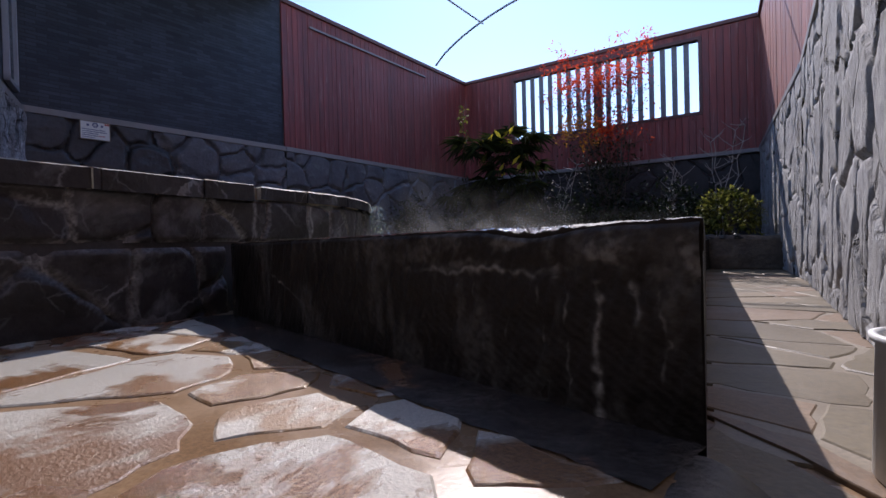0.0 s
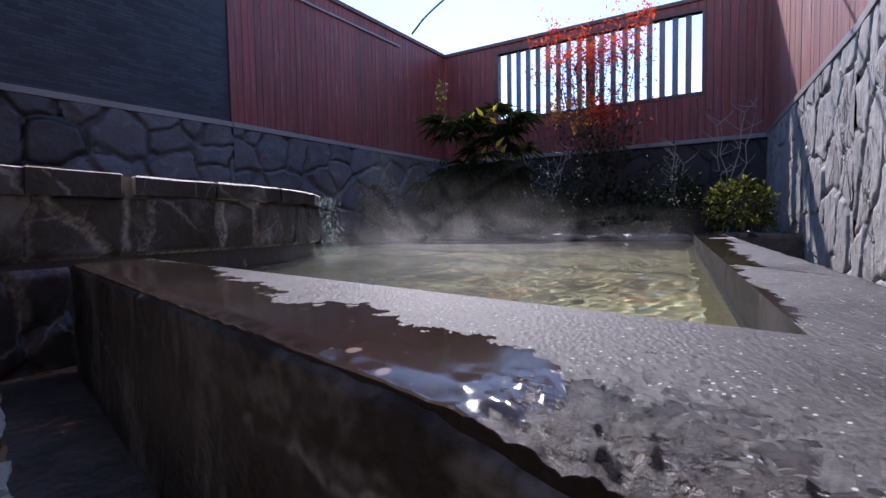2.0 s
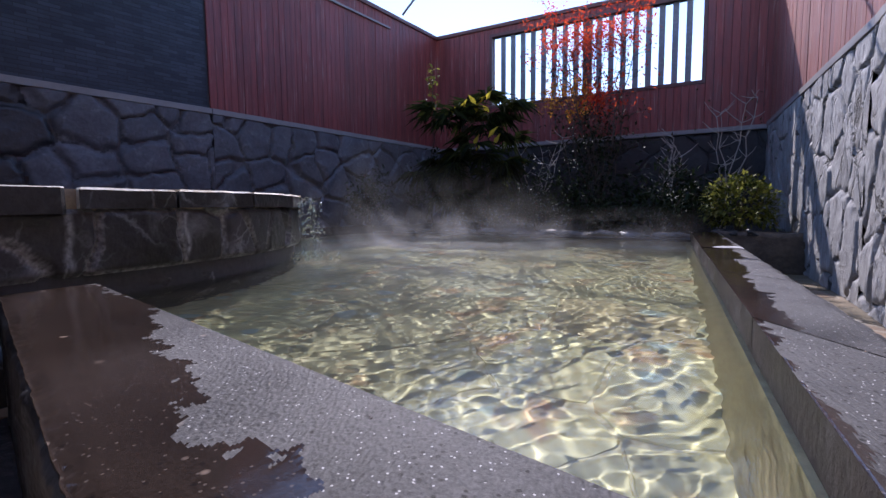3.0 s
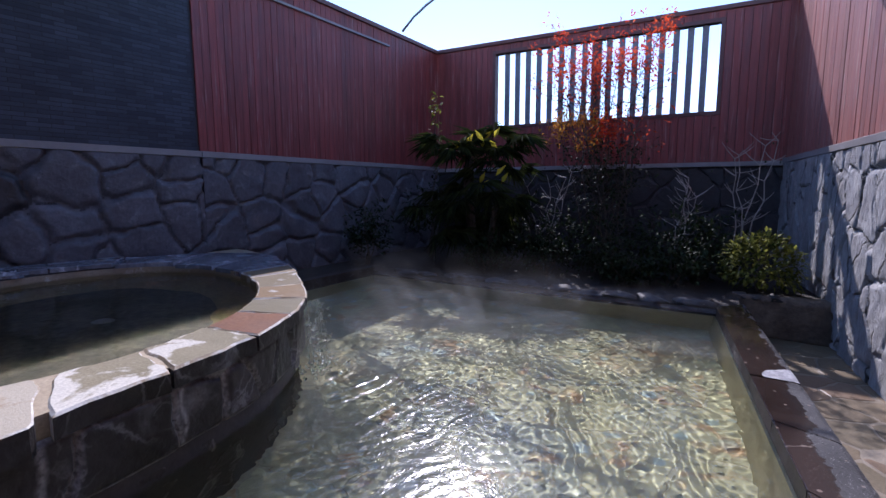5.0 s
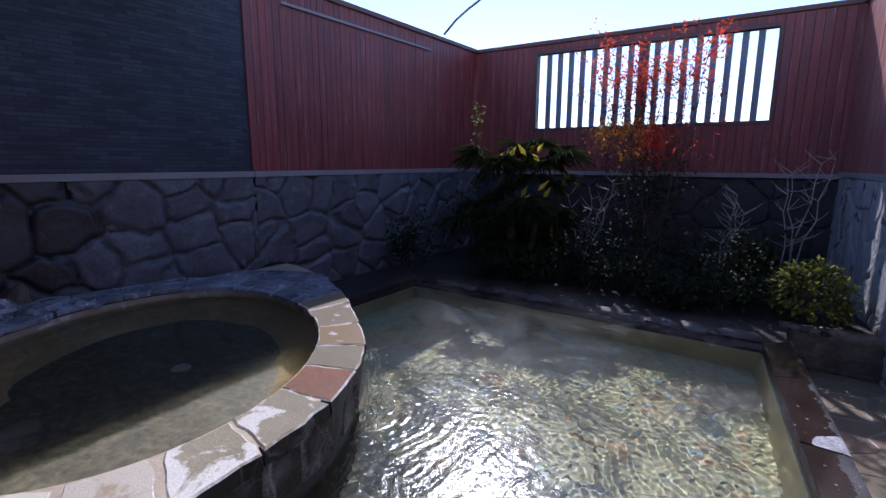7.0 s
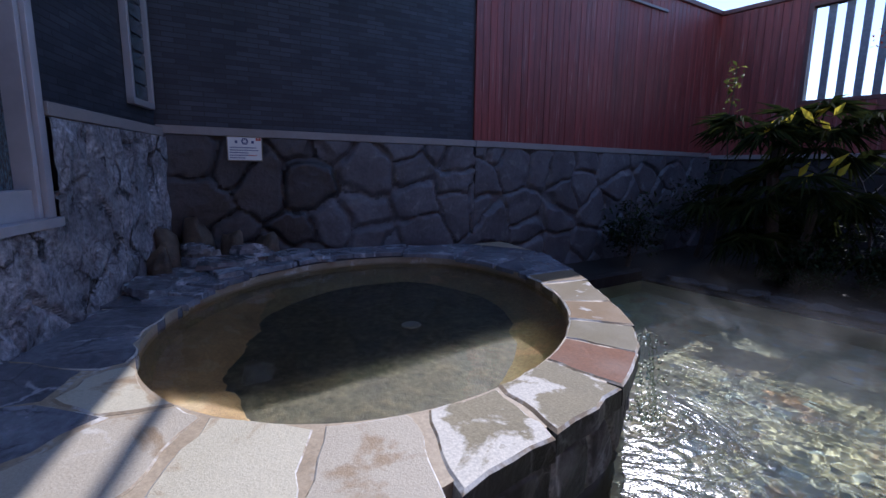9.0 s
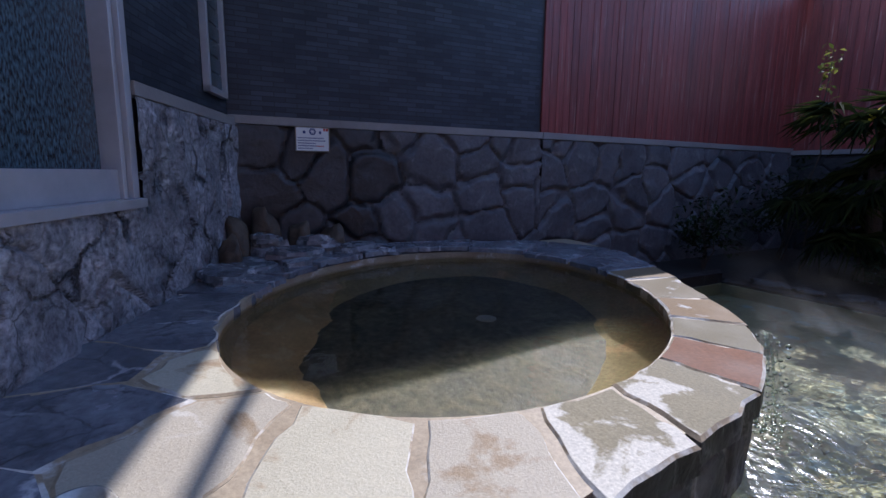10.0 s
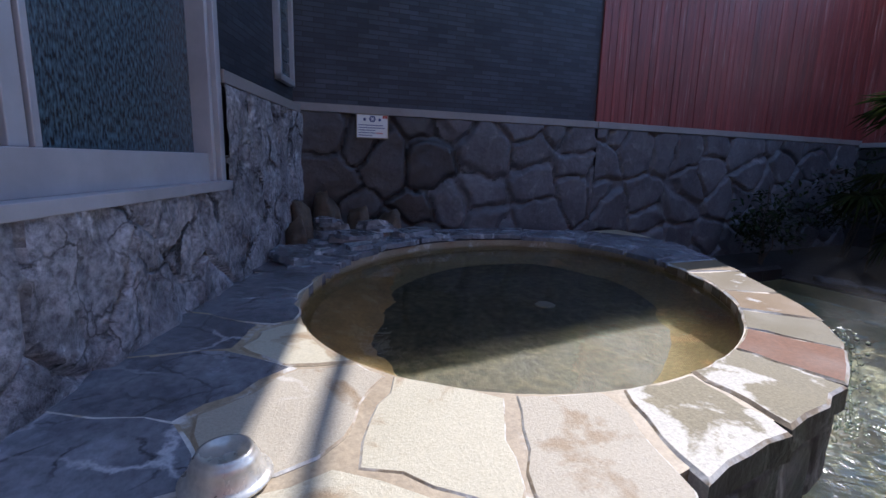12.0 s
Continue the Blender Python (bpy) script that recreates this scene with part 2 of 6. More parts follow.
M_REDTRIM = surface("dark_red_cap", (0.10, 0.035, 0.03), (0.16, 0.06, 0.05), None, (0.4, 0.6), 30, 3, 0.2, 0.002)
M_ALU = surface("grey_aluminium", (0.38, 0.38, 0.39), (0.46, 0.46, 0.47), None, (0.35, 0.5), 14, 4, 0.03, 0.001, metal=0.25, contrast=0.25)
M_STEEL = surface("galvanised_pipe", (0.30, 0.31, 0.32), (0.45, 0.46, 0.47), None, (0.35, 0.55), 60, 6, 0.1, 0.001, metal=0.8)
M_SLAT = surface("grey_slat", (0.16, 0.17, 0.19), (0.24, 0.25, 0.27), None, (0.4, 0.6), 30, 3, 0.2, 0.002)
M_SOIL = surface("dark_soil", (0.012, 0.009, 0.006), (0.032, 0.024, 0.017), None, (0.8, 0.95), 60, 5, 1.0, 0.03)
M_ROCK = surface("garden_rock", (0.025, 0.022, 0.019), (0.065, 0.058, 0.05), None, (0.5, 0.8), 20, 3, 1.0, 0.02, 0.2)
M_BROWNROCK = surface("brown_rock", (0.06, 0.042, 0.028), (0.17, 0.125, 0.085), None, (0.5, 0.8), 20, 5, 1.0, 0.02, 0.2)
M_PALEJOINT = surface("pale_floor_joint", (0.17, 0.135, 0.09), (0.26, 0.215, 0.155), None, (0.4, 0.6), 120, 4, 0.3, 0.004)
M_LIMEEDGE = surface("lime_crusted_edge", (0.46, 0.43, 0.37), (0.66, 0.64, 0.58), None, (0.5, 0.8), 60, 9, 0.8, 0.005, patch=((0.33, 0.26, 0.17), 5.0, 0.46, 0.54, 0.6), spec=0.2)
M_SLATEPILE = surface("split_slate", (0.07, 0.075, 0.088), (0.30, 0.315, 0.335), None, (0.12, 0.34), 30, 7, 0.9, 0.010, 0.4, patch=((0.48, 0.49, 0.50), 6.0, 0.57, 0.64, 0.4), contrast=1.6)
M_STEP = surface("bath_step", (0.26, 0.175, 0.09), (0.42, 0.29, 0.155), None, (0.5, 0.7), 60, 6, 0.5, 0.006, patch=((0.38, 0.29, 0.18), 7.0, 0.54, 0.60, 0.6))
M_PALEMATT = surface("pale_matt", (0.62, 0.61, 0.58), (0.74, 0.73, 0.70), None, (0.5, 0.7), 30, 3, 0.1, 0.002, contrast=0.3)
M_FRONT = surface("dark_front_stone", (0.009, 0.007, 0.0058), (0.026, 0.020, 0.0165), None, (0.4, 0.65), 60, 3.0, 0.9, 0.008, spec=0.25, contrast=1.5)
M_BARK = surface("bark", (0.05, 0.035, 0.025), (0.12, 0.09, 0.065), None, (0.7, 0.9), 60, 8, 0.8, 0.006)
M_TWIG = surface("pale_twig", (0.34, 0.30, 0.25), (0.50, 0.45, 0.38), None, (0.6, 0.8), 60, 8, 0.5, 0.003)
M_METALBOWL = surface("worn_steel_bowl", (0.50, 0.47, 0.40), (0.66, 0.63, 0.55), None, (0.2, 0.36), 60, 9, 0.25, 0.002, metal=0.5, contrast=0.8)


def siding_material():
    m, nt, p = mat("navy_shingle_siding")
    co = nt.nodes.new("ShaderNodeTexCoord")
    mp = node(nt, "ShaderNodeMapping", Rotation=(0, 0, 0))
    nt.links.new(co.outputs["Object"], mp.inputs["Vector"])
    br = nt.nodes.new("ShaderNodeTexBrick")
    for k, v in (("Scale", 1.0), ("Brick Width", 0.16), ("Row Height", 0.035), ("Mortar Size", 0.003), ("Bias", 0.0)):
        br.inputs[k].default_value = v
    br.inputs["Color1"].default_value = (0.017, 0.022, 0.033, 1)
    br.inputs["Color2"].default_value = (0.046, 0.054, 0.070, 1)
    br.inputs["Mortar"].default_value = (0.014, 0.016, 0.02, 1)
    nz = node(nt, "ShaderNodeTexNoise", Scale=3.0, Detail=6.0)
    nt.links.new(co.outputs["Object"], nz.inputs["Vector"])
    nt.links.new(mp.outputs[0], br.inputs["Vector"])
    sh = ramp(nt, nz.outputs["Fac"], [(0.3, (0.7, 0.7, 0.7)), (0.7, (1.2, 1.2, 1.2))])
    nt.links.new(mixc(nt, 1.0, br.outputs["Color"], sh.outputs[0], "MULTIPLY"), p.inputs["Base Color"])
    p.inputs["Roughness"].default_value = 0.55
    b = node(nt, "ShaderNodeBump", Strength=0.8, Distance=0.006)
    b.invert = True
    nt.links.new(br.outputs["Fac"], b.inputs["Height"])
    nt.links.new(b.outputs[0], p.inputs["Normal"])
    return m


def water_material(name, tint, wave, strength, chop=0.0, ruffle=0.03):
    """Clear water: a sharp refracting body under a mirror film with a finer ruffle."""
    m, nt, p = mat(name)
    out = nt.nodes["Material Output"]
    co = nt.nodes.new("ShaderNodeTexCoord")
    a = node(nt, "ShaderNodeTexNoise", Scale=wave, Detail=1.0, Roughness=0.5, Distortion=0.6)
    c = node(nt, "ShaderNodeTexNoise", Scale=wave * 2.1, Detail=1.0, Roughness=0.5, Distortion=0.3)
    for n in (a, c):
        nt.links.new(co.outputs["Object"], n.inputs["Vector"])
    h = mixc(nt, 0.35, a.outputs["Fac"], c.outputs["Fac"])
    b = node(nt, "ShaderNodeBump", Strength=strength, Distance=0.03)
    nt.links.new(h, b.inputs["Height"])
    if chop:
        # the film is choppier round the spill
        off = nt.nodes.new("ShaderNodeVectorMath")
        off.operation = "DISTANCE"
        off.inputs[1].default_value = (-1.95, 1.95, 0.31)
        nt.links.new(co.outputs["Object"], off.inputs[0])
        calm = node(nt, "ShaderNodeMapRange")
        calm.inputs["From Min"].default_value, calm.inputs["From Max"].default_value = 0.3, 1.9
        calm.inputs["To Min"].default_value, calm.inputs["To Max"].default_value = chop, strength
        nt.links.new(off.outputs["Value"], calm.inputs["Value"])
        nt.links.new(calm.outputs[0], b.inputs["Strength"])
    body = node(nt, "ShaderNodeBsdfRefraction", Roughness=0.0, IOR=1.33)
    body.inputs["Color"].default_value = (*tint, 1)
    film = node(nt, "ShaderNodeBsdfAnisotropic", Roughness=ruffle)
    nt.links.new(b.outputs[0], film.inputs["Normal"])
    fres = node(nt, "ShaderNodeFresnel", IOR=1.33)
    mix = nt.nodes.new("ShaderNodeMixShader")
    nt.links.new(fres.outputs[0], mix.inputs[0])
    nt.links.new(body.outputs[0], mix.inputs[1])
    nt.links.new(film.outputs[0], mix.inputs[2])
    nt.links.new(mix.outputs[0], out.inputs["Surface"])
    return m


def leaf_material(name, dark, light, through_light=0.35):
    m, nt, p = mat(name)
    geo = nt.nodes.new("ShaderNodeNewGeometry")
    r = ramp(nt, geo.outputs["Random Per Island"], [(0.0, dark), (1.0, light)])
    nt.links.new(r.outputs[0], p.inputs["Base Color"])
    p.inputs["Roughness"].default_value = 0.6
    p.inputs["Specular IOR Level"].default_value = 0.12
    tr = nt.nodes.new("ShaderNodeBsdfTranslucent")
    nt.links.new(r.outputs[0], tr.inputs["Color"])
    mix = nt.nodes.new("ShaderNodeMixShader")
    mix.inputs[0].default_value = through_light
    out = nt.nodes["Material Output"]
    nt.links.new(p.outputs[0], mix.inputs[1])
    nt.links.new(tr.outputs[0], mix.inputs[2])
    nt.links.new(mix.outputs[0], out.inputs["Surface"])
    return m


def glass_material():
    m, nt, p = mat("rain_textured_glass")
    p.inputs["Base Color"].default_value = (0.10, 0.14, 0.15, 1)
    p.inputs["Roughness"].default_value = 0.16
    p.inputs["Specular IOR Level"].default_value = 0.8
    co = nt.nodes.new("ShaderNodeTexCoord")
    mp = node(nt, "ShaderNodeMapping", Scale=(120, 40, 120))
    n = node(nt, "ShaderNodeTexNoise", Scale=1.0, Detail=5.0)
    nt.links.new(co.outputs["Object"], mp.inputs["Vector"])
    nt.links.new(mp.outputs[0], n.inputs["Vector"])
    r = ramp(nt, n.outputs["Fac"], [(0.40, (0.012, 0.022, 0.030)), (0.68, (0.10, 0.16, 0.185))])
    nt.links.new(r.outputs[0], p.inputs["Base Color"])
    b = node(nt, "ShaderNodeBump", Strength=0.8, Distance=0.004)
    nt.links.new(n.outputs["Fac"], b.inputs["Height"])
    nt.links.new(b.outputs[0], p.inputs["Normal"])
    return m


def plain(name, colour, rough=0.6, metal=0.0):
    m, nt, p = mat(name)
    p.inputs["Base Color"].default_value = (*colour, 1)
    p.inputs["Roughness"].default_value = rough
    p.inputs["Metallic"].default_value = metal
    return m


M_SIDING = siding_material()
M_WATER = water_material("pool_water", (0.94, 0.98, 0.92), 75.0, 0.03, 0.10, 0.13)
M_BATHWATER = water_material("bath_water", (0.90, 0.90, 0.80), 14.0, 0.06)
M_GLASS = glass_material()
M_LEAF_DARK = leaf_material("dark_green_leaf", (0.010, 0.018, 0.007), (0.03, 0.045, 0.014), 0.2)
M_LEAF_PALM = leaf_material("palm_blade", (0.012, 0.020, 0.007), (0.055, 0.068, 0.018), 0.3)
M_LEAF_YELLOW = leaf_material("yellow_leaf", (0.45, 0.34, 0.02), (0.60, 0.50, 0.05), 0.5)
M_LEAF_SHRUB = leaf_material("shrub_leaf", (0.02, 0.035, 0.008), (0.30, 0.30, 0.06), 0.4)
M_LEAF_RED = leaf_material("red_leaf", (0.50, 0.03, 0.015), (0.70, 0.12, 0.04), 0.6)
M_LEAF_ORANGE = leaf_material("orange_leaf", (0.45, 0.15, 0.02), (0.55, 0.28, 0.04), 0.55)
M_PAPER = plain("sign_board", (0.78, 0.78, 0.75), 0.4)
M_INKBLUE = plain("sign_ink", (0.04, 0.06, 0.18), 0.5)
M_INKRED = plain("sign_red", (0.5, 0.05, 0.03), 0.5)
M_DARK = plain("dark_gap", (0.015, 0.015, 0.017), 0.8)



def add_lime(m, tone):
    """Pale lime where the stone's own deposit value is high, broken up by fine grain."""
    nt = m.node_tree
    p = nt.nodes["Principled BSDF"]
    base = p.inputs["Base Color"].links[0].from_socket
    at = nt.nodes.new("ShaderNodeAttribute")
    at.attribute_name = "lime"
    co = nt.nodes.new("ShaderNodeTexCoord")
    nz = node(nt, "ShaderNodeTexNoise", Scale=55.0, Detail=5.0)
    nt.links.new(co.outputs["Object"], nz.inputs["Vector"])
    both = nt.nodes.new("ShaderNodeMath")
    both.operation = "MULTIPLY"
    nt.links.new(at.outputs["Fac"], both.inputs[0])
    nt.links.new(ramp(nt, nz.outputs["Fac"], [(0.35, (0.25, 0.25, 0.25)), (0.6, (1, 1, 1))]).outputs[0], both.inputs[1])
    nt.links.new(mixc(nt, both.outputs[0], base, tone), p.inputs["Base Color"])


add_lime(M_BATHFACE, (0.34, 0.33, 0.32))
add_lime(M_FRONT, (0.36, 0.34, 0.31))


# ---- building helpers ----
def link(name, bm, material, smooth=False):
    me = bpy.data.meshes.new(name)
    bmesh.ops.recalc_face_normals(bm, faces=bm.faces)
    if name.endswith("_water"):
        bmesh.ops.reverse_faces(bm, faces=[f for f in bm.faces if f.normal.z < 0])
    bm.to_mesh(me)
    bm.free()
    if material:
        me.materials.append(material)
    if smooth:
        for f in me.polygons:
            f.use_smooth = True
    return new(name, me)


def part(name, bm, material, parent, label="", smooth=False):
    ob = link(name, bm, material, smooth)
    ob.parent = parent
    if label:
        ob["label"] = label
    return ob


def thing(name, label, category, group="", kind="", place=None):
    ob = new(name)
    ob.empty_display_size = 0.1
    if place is not None:
        ob.matrix_world = place
    return tagged(ob, label, category, group, kind)


def box(bm, lo, hi, m=None, bevel=0.0):
    vs = [bm.verts.new((x, y, z)) for x in (lo[0], hi[0]) for y in (lo[1], hi[1]) for z in (lo[2], hi[2])]
    faces = [bm.faces.new([vs[i] for i in f]) for f in ((0, 1, 3, 2), (4, 6, 7, 5), (0, 4, 5, 1), (2, 3, 7, 6), (0, 2, 6, 4), (1, 5, 7, 3))]
    if bevel:
        es = list({e for f in faces for e in f.edges})
        r = bmesh.ops.bevel(bm, geom=es, offset=bevel, segments=2, affect="EDGES", profile=0.5)
        vs = list({v for f in r["faces"] for v in f.verts} | {v for v in vs if v.is_valid})
    if m is not None:
        bmesh.ops.transform(bm, matrix=m, verts=vs)
    return vs


def prism(bm, pts, z0, z1, bottom=True):
    a = [bm.verts.new((x, y, z0)) for x, y in pts]
    b = [bm.verts.new((x, y, z1)) for x, y in pts]
    n = len(pts)
    for i in range(n):
        bm.faces.new((a[i], a[(i + 1) % n], b[(i + 1) % n], b[i]))
    bm.faces.new(b)
    if bottom:
        bm.faces.new(a[::-1])
    return a, b


def ribbon(bm, inner, outer, z0, z1):
    """A closed band of stone between two matching lines of points."""
    n = len(inner)
    g = [[bm.verts.new((*p, z)) for p in line] for line in (inner, outer) for z in (z0, z1)]
    i0, i1, o0, o1 = g
    for k in range(n - 1):
        for a, b in ((i0, i1), (i1, o1), (o1, o0), (o0, i0)):
            bm.faces.new((a[k], a[k + 1], b[k + 1], b[k]))
    for k in (0, n - 1):
        bm.faces.new((i0[k], i1[k], o1[k], o0[k]))


def face_of_wall(p, q):
    """u runs from p to q, the second axis is up, the third points to the right of that way."""
    p, q = Vector((*p, 0)), Vector((*q, 0))
    u = (q - p).normalized()
    n = u.cross(Vector((0, 0, 1)))
    m = Matrix.Identity(4)
    m.col[0], m.col[1], m.col[2], m.col[3] = (*u, 0), (0, 0, 1, 0), (*n, 0), (*p, 1)
    return m, (q - p).length


def clip(poly, a, b, c):
    """The part of a convex outline where a*x + b*y <= c."""
    out = []
    for i, p in enumerate(poly):
        q = poly[(i + 1) % len(poly)]
        dp, dq = a * p[0] + b * p[1] - c, a * q[0] + b * q[1] - c
        if dp <= 0:
            out.append(p)
        if dp * dq < 0:
            s = dp / (dp - dq)
            out.append((p[0] + s * (q[0] - p[0]), p[1] + s * (q[1] - p[1])))
    return out


def cells(sites, bounds, gap):
    """Crazy-paving outlines: the region nearest to each site, drawn in by half the joint."""
    made = []
    for i, s in enumerate(sites):
        poly = list(bounds)
        for j, o in enumerate(sites):
            if i == j:
                continue
            dx, dy = o[0] - s[0], o[1] - s[1]
            d = math.hypot(dx, dy)
            if d > 2.6 or d < 1e-6:
                continue
            dx, dy = dx / d, dy / d
            mid = ((s[0] + o[0]) / 2, (s[1] + o[1]) / 2)
            poly = clip(poly, dx, dy, dx * mid[0] + dy * mid[1] - gap / 2)
            if len(poly) < 3:
                break
        if len(poly) >= 3:
            made.append((s, poly))
    return made


def stone_mesh(name, poly, thick, rng, rough=0.008, bevel=0.012, material=None, dome=0.0, split=0.16, side=None, rim=None):
    """One flat stone with a broken outline and worn upper edge, its base on z = 0."""
    cx = sum(p[0] for p in poly) / len(poly)
    cy = sum(p[1] for p in poly) / len(poly)
    ring = []
    for i, p in enumerate(poly):
        q = poly[(i + 1) % len(poly)]
        length = math.hypot(q[0] - p[0], q[1] - p[1])
        k = max(1, min(5, int(length / split)))
        for s in range(k):
            f = s / k
            x, y = p[0] + f * (q[0] - p[0]), p[1] + f * (q[1] - p[1])
            if s == 0:
                x, y = x + (cx - x) * 0.012, y + (cy - y) * 0.012
            ring.append((x + rng.uniform(-rough, rough) * 1.6, y + rng.uniform(-rough, rough) * 1.6))
    vs, faces, n = [], [], len(ring)
    size = max(0.05, min(math.hypot(x - cx, y - cy) for x, y in ring))
    for z, inset in ((0.0, 0.0), (thick - bevel * 0.8, 0.1 * bevel), (thick, bevel)):
        f = 1 - min(0.4, inset / size)
        for x, y in ring:
            vs.append((cx + (x - cx) * f, cy + (y - cy) * f, z + (rng.uniform(-0.15, 0.15) * bevel if z else 0)))
    vs.append((cx, cy, thick + dome))
    for r in range(2):
        for i in range(n):
            j = (i + 1) % n
            faces.append((r * n + i, r * n + j, (r + 1) * n + j, (r + 1) * n + i))
    for i in range(n):
        faces.append((2 * n + i, 2 * n + (i + 1) % n, 3 * n))
    me = bpy.data.meshes.new(name)
    me.from_pydata(vs, [], faces)
    if material:
        me.materials.append(material)
    if side:
        me.materials.append(side)
        for f in me.polygons[:n]:
            f.material_index = 1
    if rim:
        me.materials.append(rim)
        for f in me.polygons[n:2 * n]:
            f.material_index = len(me.materials) - 1
    return me


def grid_sites(w, h, step, rng, jitter=0.38, aspect=1.0, x0=0.0, y0=0.0):
    out = []
    sx, sy = step, step * aspect
    for j in range(int(h / sy) + 2):
        for i in range(int(w / sx) + 2):
            x = x0 + (i + 0.5 * (j % 2)) * sx + rng.uniform(-jitter, jitter) * sx
            y = y0 + j * sy + rng.uniform(-jitter, jitter) * sy
            out.append((x, y))
    return out


def in_poly(p, poly):
    c = False
    for i, a in enumerate(poly):
        b = poly[i - 1]
        if (a[1] > p[1]) != (b[1] > p[1]) and p[0] < (b[0] - a[0]) * (p[1] - a[1]) / (b[1] - a[1]) + a[0]:
            c = not c
    return c


def rock_face(wall, p, q, z0, z1, material, seed, step=0.36, thick=0.045, aspect=1.15, gap=0.028):
    """Cast stones over one stretch of wall, each a piece of its own."""
    rng = random.Random(seed)
    m, length = face_of_wall(p, q)
    bounds = [(0, z0), (length, z0), (length, z1), (0, z1)]
    for s, poly in cells(grid_sites(length, z1 - z0, step, rng, 0.5, aspect, 0, z0), bounds, gap):
        me = stone_mesh("stone", poly, 0.006 + thick * rng.uniform(0.75, 1.2), rng, 0.016, 0.016, material, rng.uniform(-0.004, 0.012), 0.09)
        ob = new("stone", me)
        ob.parent = wall
        ob.matrix_world = m


def relief(length, z0, z1, seed, cell, aspect, step, width, deep, rough, lump, tall=1.0):
    """A rough rock surface as one height field, cut along its joints: yields each stone's vertices and faces."""
    rng = random.Random(seed)
    sites = np.array(grid_sites(length, z1 - z0, cell, rng, 0.5, aspect, 0, z0))
    level = np.array([rng.uniform(-lump, lump) for _ in sites])
    nu, nz = max(2, round(length / step)), max(2, round((z1 - z0) / step))
    h = np.zeros((nu + 1, nz + 1))
    own = np.zeros((nu + 1, nz + 1), dtype=int)
    for i in range(nu + 1):
        u = length * i / nu
        for j in range(nz + 1):
            z = z0 + (z1 - z0) * j / nz
            p = Vector((u, z / tall, seed * 7.3))
            w = noise.noise_vector(p * 3.0) * 0.07 + noise.noise_vector(p * 9.0) * 0.03
            d = np.hypot(sites[:, 0] - u - w.x, (sites[:, 1] - z - w.y) / aspect)
            a, b = np.argsort(d)[:2]
            own[i, j] = a
            gap = (d[b] - d[a]) / max(0.2, 1 + 1.2 * noise.noise(p * 1.7 + Vector((4, 4, 4))))
            g = min(1.0, gap / width)
            ridge = 1 - 2 * abs(noise.noise(p * 5.0)) + 0.6 * noise.noise(p * 13.0) + 0.35 * noise.noise(p * 29.0)
            h[i, j] = -deep * (1 - g * g * (3 - 2 * g)) + level[a] * g + rough * ridge * (0.4 + 0.6 * g)
    for a in range(len(sites)):
        vs, ids, faces = [], {}, []
        for i, j in zip(*np.nonzero(own[:-1, :-1] == a)):
            ring = []
            for k in ((i, j), (i + 1, j), (i + 1, j + 1), (i, j + 1)):
                k = (int(k[0]), int(k[1]))
                if k not in ids:
                    ids[k] = len(vs)
                    vs.append((length * k[0] / nu, z0 + (z1 - z0) * k[1] / nz, float(h[k])))
                ring.append(ids[k])
            faces.append(ring)
        if faces:
            yield vs, faces


def stone_piece(name, vs, faces, material, parent):
    me = bpy.data.meshes.new(name)
    me.from_pydata(vs, [], faces)
    me.materials.append(material)
    for f in me.polygons:
        f.use_smooth = True
    ob = new(name, me)
    ob.parent = parent
    return ob


def rock_relief(wall, p, q, z0, z1, material, seed, cell=0.38, aspect=1.0, step=0.02, width=0.05, deep=0.048, rough=0.006, lump=0.006, tall=1.0, skip=None, wet=None):
    """Cast rock over one stretch of wall, stone by stone."""
    m, length = face_of_wall(p, q)
    for vs, faces in relief(length, z0, z1, seed, cell, aspect, step, width, deep, rough, lump, tall):
        if skip:
            faces = [f for f in faces if not any(skip(*vs[k][:2]) for k in f)]
            if not faces:
                continue
        ob = stone_piece("stone", [(u, z, 0.006 + max(0.0, 0.042 + h)) for u, z, h in vs], faces, wet[1] if wet and sum(v[0] for v in vs) / len(vs) < wet[0] else material, wall)
        ob.matrix_world = m


def boards(wall, p, q, z0, z1, material, seed, width=0.125, thick=0.02):
    rng = random.Random(seed)
    m, length = face_of_wall(p, q)
    k = max(1, round(length / width))
    w = length / k
    meshes = []
    for v in range(4):
        bm = bmesh.new()
        box(bm, (0.0015, z0, 0), (w - 0.0015, z1, thick), bevel=0.003)
        me = bpy.data.meshes.new("plank")
        bm.to_mesh(me)
        bm.free()
        me.materials.append(material)
        meshes.append(me)
    for i in range(k):
        ob = new("plank", meshes[i % 4])
        ob.parent = wall
        ob.matrix_world = m @ Matrix.Translation((i * w, 0, rng.uniform(-0.0025, 0.0025)))


def wall_slab(name, p, q, z0, z1, thick, material, label):
    """A plain upright slab whose room face runs from p to q, its thickness behind it."""
    m, length = face_of_wall(p, q)
    bm = bmesh.new()
    box(bm, (-0.02, z0, -thick), (length + 0.02, z1, 0))
    ob = link(name, bm, material)
    ob.matrix_world = m
    return tagged(ob, label, "wall", "", "structure")


def bar(name, p, q, z0, z1, n0, n1, material, parent, bevel=0.004, over=0.0):
    m, length = face_of_wall(p, q)
    bm = bmesh.new()
    box(bm, (-over, z0, n0), (length + over, z1, n1), bevel=bevel)
    ob = link(name, bm, material)
    ob.parent = parent
    ob.matrix_world = m
    return ob


